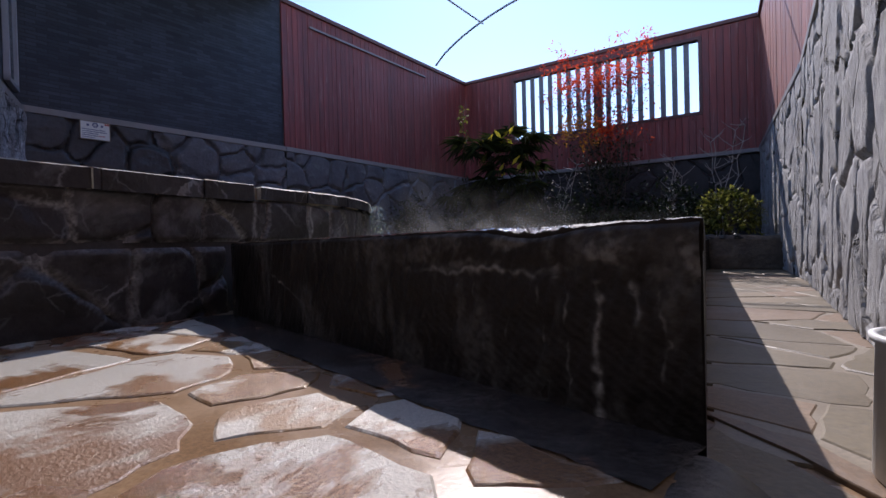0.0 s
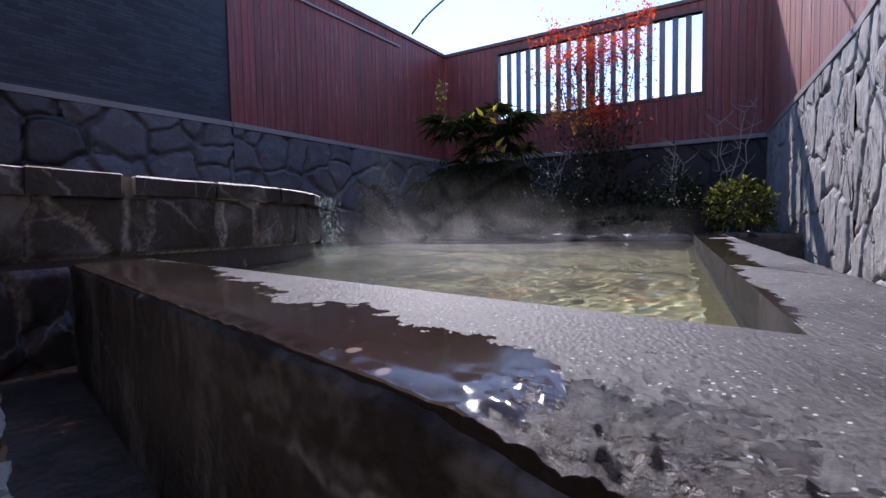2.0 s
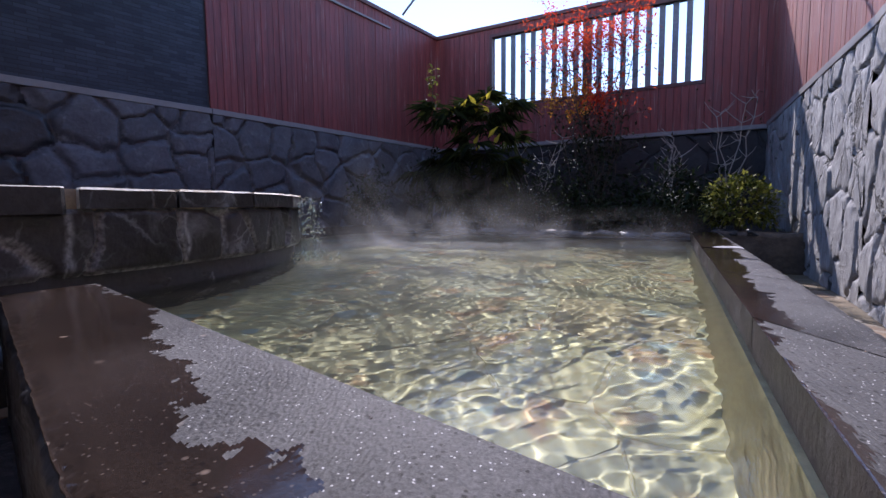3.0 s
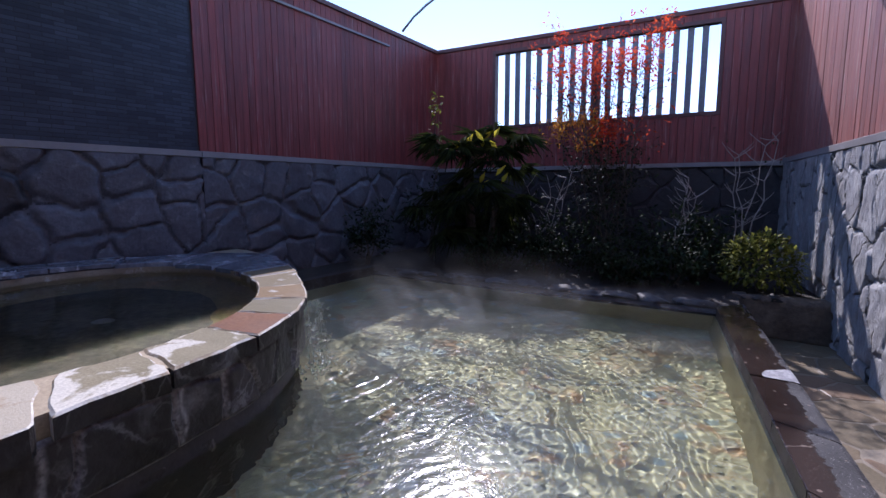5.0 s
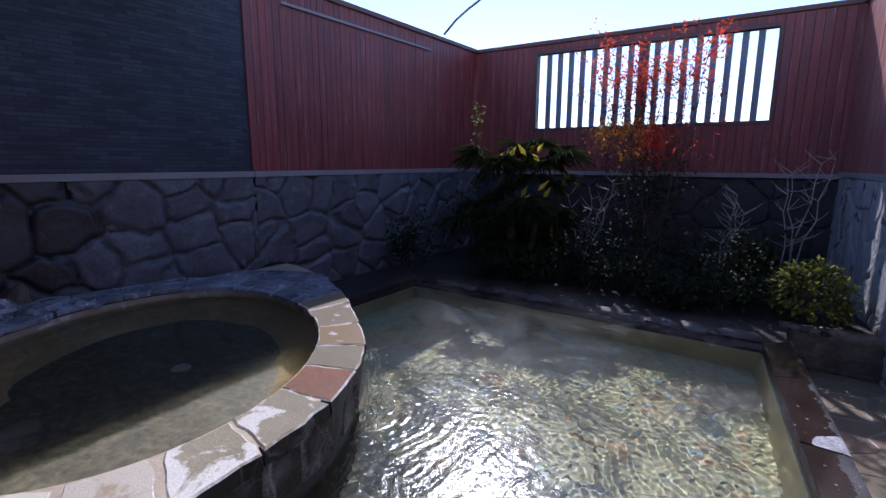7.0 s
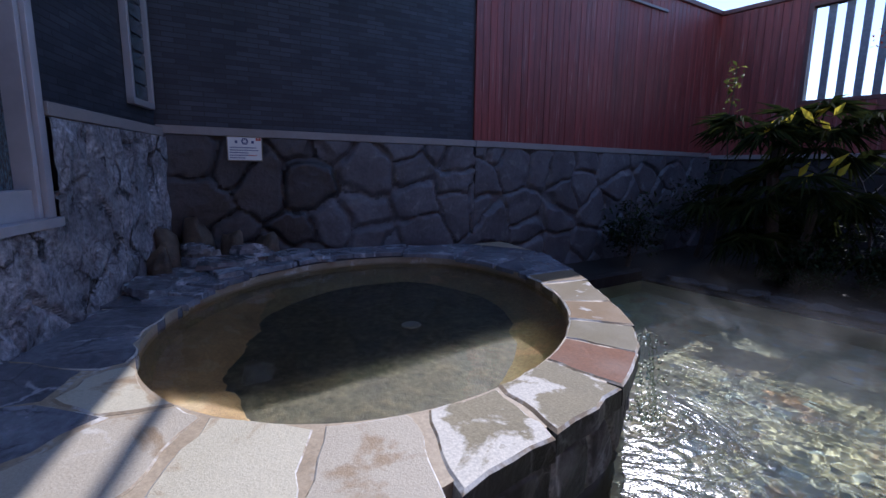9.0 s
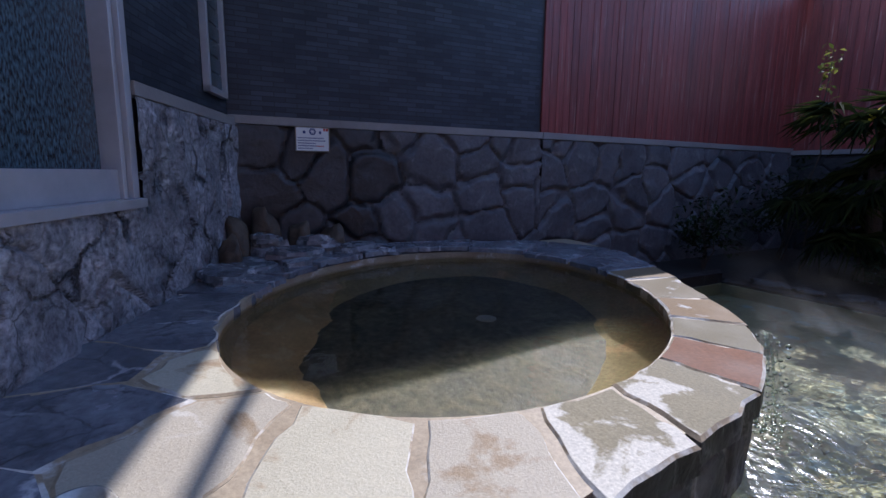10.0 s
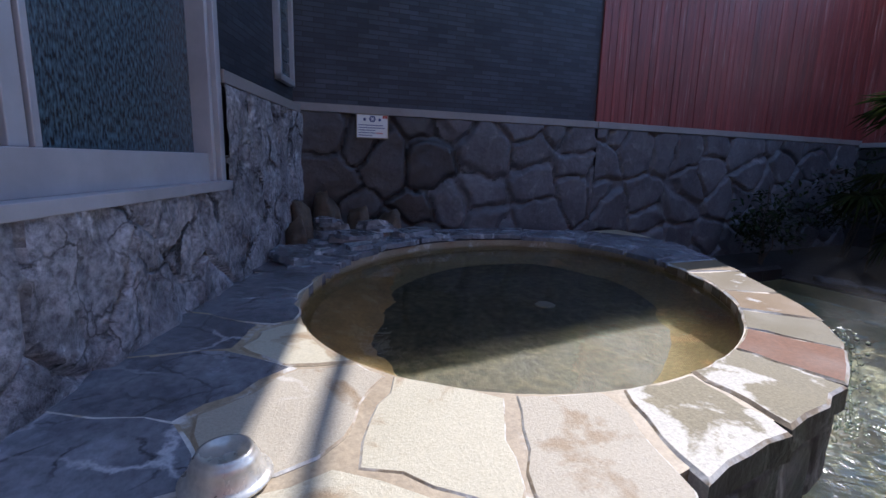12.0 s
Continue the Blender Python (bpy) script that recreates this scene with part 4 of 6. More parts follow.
# ---- rectangular pool ----
P_FL, P_FR, P_RR, P_RL = (-1.80, 0.66), (0.35, 0.19), (-0.25, 4.95), (-4.05, 4.95)
I_FL, I_FR, I_RR, I_RL = (-1.80, 0.90), (0.11, 0.59), (-0.44, 4.74), (-4.0, 4.76)
pool = thing("pool", "rectangular hot-spring pool with dark wet stone walls and rim", "pool")


def slab(name, pts, z0, z1, material, parent, label="", bevel=0.0, seed=0):
    bm = bmesh.new()
    prism(bm, pts, z0, z1)
    if bevel:
        bmesh.ops.bevel(bm, geom=[e for e in bm.edges if abs(e.verts[0].co.z - z1) < 1e-4 and abs(e.verts[1].co.z - z1) < 1e-4], offset=bevel, segments=2, affect="EDGES")
    ob = part(name, bm, material, parent, label)
    ob.cycles.is_caustics_receiver = True
    return ob


slab("front_wall", [P_FL, (P_FR[0] - 0.002, P_FR[1] + 0.001), (I_FR[0] + 0.012, I_FR[1] - 0.01), (I_FL[0], I_FL[1] - 0.01)], -0.4, RIM - 0.054, M_BASALT, pool, "dark stone front wall streaked with lime")
slab("right_wall", [(P_FR[0] - 0.002, P_FR[1] + 0.001), (P_RR[0] - 0.002, P_RR[1]), (I_RR[0] + 0.012, I_RR[1]), (I_FR[0] + 0.012, I_FR[1] - 0.01)], -0.4, RIM - 0.054, M_BASALT, pool)
slab("far_wall", [I_RL, I_RR, P_RR, P_RL], -0.4, RIM - 0.06, M_BASALT, pool)
slab("left_wall", [(-4.0, 3.3), I_RL, (-4.12, 4.9), (-4.12, 3.3)], -0.4, RIM + 0.02, M_BASALT, pool)
slab("pool_floor", [(-4.3, 0.8), (0.2, 0.6), (-0.3, 4.9), (-4.3, 4.9)], -0.4, POOL_FLOOR - 0.01, M_POOLSIDE, pool)
# pale render on the inside of the walls
for p, q in ((I_FL, I_FR), (I_FR, I_RR), (I_RR, I_RL), (I_RL, (-4.0, 3.3))):
    d = Vector((q[0] - p[0], q[1] - p[1])).normalized()
    nrm = Vector((-d.y, d.x)) * 0.012
    lean = 0.03 if p == I_FR else 0.0
    bm = bmesh.new()
    top = [(*p, RIM - 0.082), (*q, RIM - 0.082), (q[0] + nrm.x, q[1] + nrm.y, RIM - 0.082), (p[0] + nrm.x, p[1] + nrm.y, RIM - 0.082)]
    low = [(x + (lean * nrm.x / 0.012 if k > 1 else 0), y + (lean * nrm.y / 0.012 if k > 1 else 0), POOL_FLOOR - 0.02) for k, (x, y, z) in enumerate(top)]
    a, b = [bm.verts.new(v) for v in low], [bm.verts.new(v) for v in top]
    for k in range(4):
        bm.faces.new((a[k], a[(k + 1) % 4], b[(k + 1) % 4], b[k]))
    bm.faces.new(b)
    ob = part("inner_face", bm, M_POOLSIDE, pool)
    ob.cycles.is_caustics_receiver = True
# rim slabs
def worn_rim(name, a, b, d, e, z0, z1, seed, chips, nu=560, nv=70, gritty=None, deep=0.03, pale_area=None):
    """A long rim slab, a to b its outer edge and d to e its inner one, with a broken arris and chips bitten out of it."""
    vs, faces, broken = [], [], set()
    for i in range(nu + 1):
        f = i / nu
        p, q = between(a, b, f), between(d, e, f)
        for k in range(nv + 1):
            g = k / nv
            x, y = between(p, q, g)
            n = noise.noise(Vector((x * 9 + seed, y * 9, 0.3)))
            edge = max(0.0, 1 - g * 12)
            n = 0.5 * n + 0.5 * noise.noise(Vector((x * 34 + seed, y * 34, 0.9)))
            z = z1 - 0.004 * edge * (1 + 1.5 * n) + 0.0003 * n
            y += edge * 0.003 * (n + 0.6 * noise.noise(Vector((x * 40, 1.7, seed))))
            for cx, cw, cd in chips:
                w = math.exp(-((x - cx) / cw) ** 2 - (g / 0.30) ** 2)
                if w + 0.35 * noise.noise(Vector((x * 38, y * 38, 7.0))) + 0.2 * noise.noise(Vector((x * 110, y * 110, 3.0))) > 0.34 and cd > 0.005:
                    broken.add(i * (nv + 1) + k)
                    z -= 0.0022 * (0.6 + noise.noise(Vector((x * 150, y * 150, 8.0))))
                z -= cd * w * (1 + 0.9 * noise.noise(Vector((x * 60, y * 60, 2.0))) + 0.7 * noise.noise(Vector((x * 120, y * 120, 5.0))))
            vs.append((x, y, z))
    row = nv + 1
    for i in range(nu):
        for k in range(nv):
            faces.append((i * row + k, (i + 1) * row + k, (i + 1) * row + k + 1, i * row + k + 1))
    base = len(vs)
    for i in range(nu + 1):
        for k in (0, nv):
            x, y, z = vs[i * row + k]
            vs.append((x, y, z0 - (deep if k else 0.0)))
    tops = len(faces)
    for i in range(nu):
        for s, k in ((0, 0), (1, nv)):
            faces.append((i * row + k, (i + 1) * row + k, base + 2 * (i + 1) + s, base + 2 * i + s))
    me = bpy.data.meshes.new(name)
    me.from_pydata(vs, [], faces)
    me.materials.append(M_RIM)
    me.materials.append(M_BASALT)
    me.materials.append(M_CHIP)
    me.materials.append(M_GRIT)
    me.materials.append(M_PALEPATCH)
    grit_rng = random.Random(seed)
    grain = [grit_rng.uniform(-0.0005, 0.0002) for _ in vs]
    for n, f in enumerate(me.polygons):
        f.material_index = (2 if f.vertices[0] in broken else 0) if n < tops else 1
        f.use_smooth = n < tops and f.vertices[0] not in broken
        if n < tops and not f.material_index and gritty:
            x, y, z = vs[f.vertices[0]]
            wild = 0.16 * noise.noise(Vector((x * 9, y * 9, seed))) + 0.10 * noise.noise(Vector((x * 30, y * 30, seed))) + 0.05 * noise.noise(Vector((x * 90, y * 90, seed)))
            if gritty(x, (f.vertices[0] % row) / nv + wild):
                f.material_index = 3
                f.use_smooth = False
                for v in f.vertices:
                    me.vertices[v].co.z = vs[v][2] + grain[v]
            if pale_area and ((x - pale_area[0]) / pale_area[2]) ** 2 + ((y - pale_area[1]) / pale_area[3]) ** 2 + 1.5 * wild < 1:
                f.material_index = 4
    me.update()
    ob = new(name, me)
    ob.parent = pool
    return ob




def front_grit(x, g):
    """The wet brown wedge narrows along the front slab; past the crack all is gritty."""
    return g > (0.97 if x < -1.15 else 0.83 - 0.68 * (x + 1.1) if x < -0.5 else 0.41 if x < -0.12 else 0.41 - 2.6 * (x + 0.12))


worn_rim("rim_slab", P_FL, P_FR, I_FL, I_FR, RIM - 0.055, RIM, 3, ((0.02, 0.075, 0.009), (0.13, 0.06, 0.002), (0.27, 0.03, 0.002)), gritty=front_grit)
cuts = [0.0, 0.20, 0.39, 0.51, 0.635, 0.84, 1.0]
for k, (f0, f1) in enumerate(zip(cuts, cuts[1:])):
    dry = (0.95, 0.62, 0.50, 0.30, 0.10, 0.02)[k]
    f0, f1 = f0 + (0.0012 if f0 else -0.0004), f1 - 0.0008
    worn_rim("rim_slab", between(P_FR, P_RR, f0), between(P_FR, P_RR, f1), between(I_FR, I_RR, f0), between(I_FR, I_RR, f1), RIM - 0.054, RIM + rng.uniform(-0.002, 0.001), 11 + k, (), 130, 40, lambda x, g: g < dry, pale_area=(-0.05, 3.25, 0.13, 0.15) if k == 4 else None)

POOL_SHAPE = [(-1.70, 0.76), (0.16, 0.50), (-0.40, 4.80), (-4.06, 4.82), (-4.06, 3.3), (-3.3, 2.8), (-2.6, 2.2), (-2.15, 1.2)]
pool_water = water_sheet("pool_water", in_pool, -4.1, 0.2, 0.45, 4.85, WATER, 0.006, spreading, 0.042, 1, M_WATER)
pool_water.cycles.is_caustics_caster = True
tagged(pool_water, "clear rippling hot-spring water over pale slabs", "water", "", "structure")

# planting bed behind the pool
bm = bmesh.new()
prism(bm, [(-4.95, 3.3), (-4.05, 3.3), (-4.05, 4.9), (-0.28, 4.9), (-0.28, 5.55), (0.75, 5.55), (0.3, 8.05), (-5.1, 7.8)], -0.3, 0.33)
bed = link("planting_bed", bm, M_SOIL)
tagged(bed, "dark damp soil bed behind the pool", "soil", "", "structure")

# rendered base course under the house siding
for w, p, q, z1 in ((wall_house, A, B, LEDGE - 0.03), (wall_window, F, A, WZ0 - 0.02)):
    m, length = face_of_wall(p, q)
    bm = bmesh.new()
    box(bm, (0, -0.4, 0.0), (length, z1, 0.006))
    ob = link("base_render", bm, M_JOINT)
    ob.parent = w
    ob.matrix_world = m
m, length = face_of_wall(F, A)
bm = bmesh.new()
box(bm, (W1 + 0.02, WZ0 - 0.02, 0.0), (length, LEDGE - 0.05, 0.006))
ob = link("base_render", bm, M_JOINT)
ob.parent = wall_window
ob.matrix_world = m

# sunlight bends through the water on to the floor
sun.data.cycles.is_caustics_light = True

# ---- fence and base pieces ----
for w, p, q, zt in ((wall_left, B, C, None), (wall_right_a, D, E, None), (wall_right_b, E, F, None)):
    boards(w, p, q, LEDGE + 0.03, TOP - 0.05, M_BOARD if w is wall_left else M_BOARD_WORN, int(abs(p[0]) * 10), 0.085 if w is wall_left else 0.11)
    bar("ledge", p, q, LEDGE - 0.03, LEDGE + 0.03, 0.0, 0.06, M_TRIM, w)
    bar("cap", p, q, TOP - 0.06, TOP, -0.22, 0.05, M_REDTRIM, w, 0.006)
bar("ledge", A, B, LEDGE - 0.03, LEDGE + 0.03, 0.0, 0.055, M_TRIM, wall_house)
bar("ledge", C, D, LEDGE - 0.06, LEDGE, 0.0, 0.06, M_TRIM, wall_far)
bar("cap", C, D, TOP - 0.06, TOP, -0.12, 0.05, M_REDTRIM, wall_far, 0.006)


def far_pt(u):
    return between(C, D, u / far_len)


boards(wall_far, C, far_pt(o0 - 0.05), LEDGE, TOP - 0.05, M_BOARD, 3, 0.1)
boards(wall_far, far_pt(o1 + 0.05), D, LEDGE, TOP - 0.05, M_BOARD, 4, 0.1)
boards(wall_far, far_pt(o0 - 0.05), far_pt(o1 + 0.05), LEDGE, OPEN_Z0 - 0.05, M_BOARD, 5, 0.1)
boards(wall_far, far_pt(o0 - 0.05), far_pt(o1 + 0.05), OPEN_Z1 + 0.05, TOP - 0.05, M_BOARD, 6, 0.1)

opening = thing("slatted_window", "long unglazed opening with upright grey slats in the red fence", "window", "", "structure", far_m)


def far_bar(name, u0, u1, z0, z1, n0, n1, material):
    bm = bmesh.new()
    box(bm, (u0, z0, n0), (u1, z1, n1), bevel=0.003)
    ob = link(name, bm, material)
    ob.parent = opening
    return ob


far_bar("frame_rail", o0 - 0.05, o1 + 0.05, OPEN_Z0 - 0.05, OPEN_Z0, -0.1, 0.03, M_REDTRIM)
far_bar("frame_rail", o0 - 0.05, o1 + 0.05, OPEN_Z1, OPEN_Z1 + 0.05, -0.1, 0.03, M_REDTRIM)
far_bar("frame_post", o0 - 0.05, o0, OPEN_Z0, OPEN_Z1, -0.1, 0.03, M_REDTRIM)
far_bar("frame_post", o1, o1 + 0.05, OPEN_Z0, OPEN_Z1, -0.1, 0.03, M_REDTRIM)
SLATS = 17
pitch = (o1 - o0) / (SLATS + 1)
for i in range(1, SLATS + 1):
    if i == 9:
        far_bar("centre_post", o0 + pitch * i - 0.07, o0 + pitch * i + 0.07, OPEN_Z0, OPEN_Z1, -0.09, -0.02, M_REDTRIM)
        continue
    far_bar("slat", o0 + pitch * i - 0.04, o0 + pitch * i + 0.04, OPEN_Z0, OPEN_Z1, -0.07, -0.035, M_SLAT)

# ---- window of the bath house ----
window_1 = thing("window_1", "large aluminium sliding window with rain-patterned dark glass", "window", "", "structure", win_m)


def win_bar(name, u0, u1, z0, z1, n0, n1, material, parent=None, bevel=0.003, label=""):
    bm = bmesh.new()
    box(bm, (u0, z0, n0), (u1, z1, n1), bevel=bevel)
    ob = link(name, bm, material)
    ob.parent = parent or window_1
    if label:
        ob["label"] = label
    return ob


win_bar("sill", W0, W1 + 0.02, WZ0 - 0.02, WZ0 + 0.02, -0.02, 0.07, M_ALU)
win_bar("apron", W0, W1 - 0.06, WZ0 + 0.02, WZ0 + 0.14, -0.08, 0.012, M_ALU, label="flat grey metal panel under the glass")
for u0, u1, n1 in ((W1 - 0.05, W1, 0.05), (W1 - 0.085, W1 - 0.055, 0.03), (W0, W0 + 0.05, 0.05)):
    win_bar("frame_post", u0, u1, WZ0 + 0.02, WZ1, -0.1, n1, M_ALU)
win_bar("frame_rail", W0, W1, WZ1 - 0.05, WZ1, -0.1, 0.05, M_ALU)
mid = win_u(-2.86)
for u0, u1, n in ((mid - 0.03, mid + 0.03, -0.01), (mid + 0.035, mid + 0.06, 0.0)):
    win_bar("mullion", u0, u1, WZ0 + 0.14, WZ1 - 0.05, -0.07, n, M_ALU)
for u0, u1, n in ((W0 + 0.05, mid - 0.03, -0.03), (mid + 0.03, W1 - 0.085, -0.05)):
    win_bar("pane", u0, u1, WZ0 + 0.14, WZ1 - 0.05, n - 0.008, n, M_GLASS, bevel=0)
win_bar("room_backing", W0, W1, WZ0, WZ1, -0.19, -0.15, M_DARK, bevel=0)

window_2 = thing("window_2", "narrow louvred aluminium window beside the corner", "window", "", "structure", win_m)
v0, v1 = win_u(-4.74), win_u(-5.06)
for u0, u1, z0, z1 in ((v0, v0 + 0.03, 1.80, 2.9), (v1 - 0.03, v1, 1.80, 2.9), (v0, v1, 1.80, 1.84), (v0, v1, 2.86, 2.9)):
    win_bar("frame_bar", u0, u1, z0, z1, 0.002, 0.045, M_ALU, window_2)
for i in range(10):
    win_bar("louvre", v0 + 0.03, v1 - 0.03, 1.85 + i * 0.1, 1.94 + i * 0.1, 0.008, 0.016, M_GLASS, window_2, 0)
bar("ledge", between(F, A, (W1 + 0.01) / win_len), A, LEDGE - 0.05, LEDGE + 0.01, 0.0, 0.06, M_TRIM, wall_window)

# ---- overhead pipe arches ----
canopy_frame = thing("pipe_arch", "bent galvanised pipe arches standing over the yard", "pipe frame")


def arch(y, radius):
    pts = []
    for i in range(25):
        f = i / 24
        x = -4.85 + f * 5.2
        pts.append((x, y, 3.7 + 0.75 * (1 - (2 * f - 1) ** 2) ** 0.8))
    bm = bmesh.new()
    tube(bm, pts, radius, 8)
    part("arch", bm, M_STEEL, canopy_frame, "", True)


for y, radius in ((6.55, 0.018), (3.45, 0.022)):
    arch(y, radius)
bm = bmesh.new()
tube(bm, [(-3.8, 6.55, 4.17), (-3.8, 4.6, 4.17)], 0.014, 8)
part("purlin", bm, M_STEEL, canopy_frame, "", True)

# ---- notice on the house wall ----
hm, hl = face_of_wall(A, B)
sign = thing("notice_sign", "white laminated notice with blue and red print on the wall", "sign", "", "", hm @ Matrix.Translation((0.45, 1.47, 0.06)))
bm = bmesh.new()
box(bm, (0, 0, 0), (0.25, 0.18, 0.006), bevel=0.002)
board = part("board", bm, M_PAPER, sign)
bm = bmesh.new()
for k in range(6):
    a0, a1 = radians(60 * k), radians(60 * k + 60)
    quad = [(0.125 + r * math.cos(a), 0.145 + r * math.sin(a)) for r, a in ((0.027, a0), (0.027, a1), (0.017, a1), (0.017, a0))]
    prism(bm, quad, 0.006, 0.0072)
for k in range(6):
    a = radians(60 * k + 30)
    x, z = 0.125 + 0.011 * math.cos(a), 0.145 + 0.011 * math.sin(a)
    prism(bm, [(x - 0.003, z - 0.003), (x + 0.003, z - 0.003), (x + 0.003, z + 0.003), (x - 0.003, z + 0.003)], 0.006, 0.0072)
part("emblem", bm, M_INKBLUE, board, "dark blue six-sided emblem")
marks = [(0.055, 0.073, 0.130, 0.150, M_INKBLUE), (0.172, 0.190, 0.130, 0.150, M_INKBLUE), (0.205, 0.220, 0.152, 0.172, M_INKRED), (0.224, 0.241, 0.152, 0.172, M_INKRED)]
for k, wide in enumerate((0.20, 0.215, 0.15, 0.21, 0.12)):
    z = 0.098 - 0.019 * k
    u = 0.018
    while u < wide:
        marks.append((u, u + 0.0085, z - 0.004, z + 0.004, M_INKRED if k == 3 and u > 0.14 else M_INKBLUE))
        u += 0.012
for u0, u1, z0, z1, ink in marks:
    bm = bmesh.new()
    box(bm, (u0, z0, 0.006), (u1, z1, 0.0072))
    part("print_bar", bm, ink, board)
for u0, u1, z0, z1 in ((0.0, 0.25, -0.002, 0.006), (0.0, 0.25, 0.174, 0.182), (-0.002, 0.006, 0.006, 0.174), (0.244, 0.252, 0.006, 0.174)):
    bm = bmesh.new()
    box(bm, (u0, z0, 0.0), (u1, z1, 0.009), bevel=0.001)
    part("edge_strip", bm, M_PALEJOINT, sign, "yellowed edge strip")

# ---- washing bowl upside down on the deck ----
bowl = thing("wash_bowl", "upturned worn metal washing bowl on the stone deck", "bowl", "", "", pose(-2.30, 0.065, DECK + 0.006))
bm = bmesh.new()
prof = [(0.120, 0.0), (0.128, 0.002), (0.128, 0.006), (0.112, 0.009), (0.104, 0.013), (0.095, 0.045), (0.085, 0.058), (0.078, 0.061), (0.076, 0.068), (0.066, 0.068), (0.062, 0.062), (0.0, 0.062)]
rings = []
for r, z in [(0.66 * r, 0.9 * z) for r, z in prof[:-1]]:
    rings.append([bm.verts.new((r * math.cos(2 * math.pi * k / 32), r * math.sin(2 * math.pi * k / 32), z)) for k in range(32)])
for r0, r1 in zip(rings, rings[1:]):
    for k in range(32):
        bm.faces.new((r0[k], r0[(k + 1) % 32], r1[(k + 1) % 32], r1[k]))
bm.faces.new(rings[-1])
part("shell", bm, M_METALBOWL, bowl, "", True)

# ---- unseen slab added overhead, which keeps the bath house wall in shade ----
bm = bmesh.new()
prism(bm, [(-5.14, 0.62), (-4.99, 3.17), (-3.2, 2.61), (-3.2, -0.12)], 3.62, 3.70)
shade_slab = link("porch_roof", bm, M_PALEMATT)
tagged(shade_slab, "flat pale slab added out of view to shade the bath house wall", "roof", "", "structure")

# conduit under the fence cap
bar("conduit", between(B, C, 0.1), between(B, C, 0.69), 3.44, 3.47, 0.022, 0.05, M_TRIM, wall_left)


# ---- planting ----
def leaf_faces(bm, base, along, up, length, width, bend=0.2):
    """A pointed leaf of four faces, folded a little along its middle."""
    along = along.normalized()
    side = along.cross(up)
    if side.length < 1e-4:
        side = along.orthogonal()
    side = side.normalized()
    nrm = side.cross(along).normalized()
    p0 = bm.verts.new(base)
    p1 = bm.verts.new(base + along * length * 0.45 + side * width * 0.5 + nrm * length * 0.04)
    p2 = bm.verts.new(base + along * length * 0.5 - nrm * length * bend * 0.2)
    p3 = bm.verts.new(base + along * length * 0.45 - side * width * 0.5 + nrm * length * 0.04)
    p4 = bm.verts.new(base + along * length - nrm * length * bend)
    for f in ((p0, p1, p2), (p0, p2, p3), (p1, p4, p2), (p2, p4, p3)):
        bm.faces.new(f)


def rand_dir(rng, low=-0.3):
    a, z = rng.uniform(0, 2 * math.pi), rng.uniform(low, 1)
    r = math.sqrt(max(0, 1 - z * z))
    return Vector((r * math.cos(a), r * math.sin(a), z))


def fan_leaf_mesh(name, rng, material):
    """A palm fan: stalk and some twenty narrow folded fingers."""
    bm = bmesh.new()
    tube(bm, [(0, 0, 0), (0.18, 0, 0.10), (0.38, 0, 0.16)], 0.008, 5, 0.6)
    hub = Vector((0.38, 0, 0.16))
    for i in range(22):
        a = radians(-105 + 210 * i / 21 + rng.uniform(-3, 3))
        d = Vector((math.cos(a), math.sin(a), rng.uniform(-0.18, 0.12)))
        ln = rng.uniform(0.30, 0.42)
        leaf_faces(bm, hub, d, Vector((0, 0, 1)), ln, 0.028, rng.uniform(0.15, 0.5))
    me = bpy.data.meshes.new(name)
    bm.to_mesh(me)
    bm.free()
    me.materials.append(material)
    return me


rng = random.Random(31)
palm = thing("fan_palm", "dense dark fan palm clump with a few yellow blades, backlit", "palm", "", "", pose(-3.35, 5.95, 0.33))
bm = bmesh.new()
tube(bm, [(0, 0, -0.05), (0.02, 0.02, 0.5), (-0.03, 0.0, 1.1), (0.0, 0.0, 1.4)], 0.07, 9, 0.7)
part("trunk", bm, M_BARK, palm)
bm = bmesh.new()
tube(bm, [(0.25, 0.05, -0.05), (0.32, 0.0, 0.4), (0.4, -0.03, 0.85)], 0.05, 9, 0.7)
part("trunk", bm, M_BARK, palm)
fans = [fan_leaf_mesh("fan_leaf", rng, M_LEAF_PALM) for _ in range(5)]
for i in range(58):
    ob = new("fan_leaf", fans[i % 5])
    ob.parent = palm
    z = rng.choice((1.35, 1.3, 1.2, 1.0, 0.8, 0.6, 0.4)) + rng.uniform(-0.1, 0.1)
    tilt = rng.uniform(-35, 15) if z > 1.1 else rng.uniform(-5, 45)
    ob.matrix_local = pose(rng.uniform(-0.25, 0.45), rng.uniform(-0.2, 0.2), z, rng.uniform(-25, 25), tilt, rng.uniform(0, 360))
for i in range(12):
    bm = bmesh.new()
    a = radians(rng.uniform(0, 360))
    leaf_faces(bm, Vector((rng.uniform(-0.4, 0.75), rng.uniform(-0.45, -0.15), rng.uniform(1.45, 1.62) if i < 8 else rng.uniform(1.0, 1.4))), Vector((math.cos(a) * 0.7, -0.2, rng.uniform(0.3, 1.0))), Vector((0.3, -1, 0.2)), rng.uniform(0.13, 0.2), 0.06, 0.2)
    part("yellow_blade", bm, M_LEAF_YELLOW, palm, "yellowed sunlit leaf blade")


def stem_path(rng, start, end, wobble, n=7):
    s, e = Vector(start), Vector(end)
    return [s.lerp(e, i / n) + Vector((rng.uniform(-1, 1), rng.uniform(-1, 1), 0)) * wobble * math.sin(math.pi * i / n) for i in range(n + 1)]


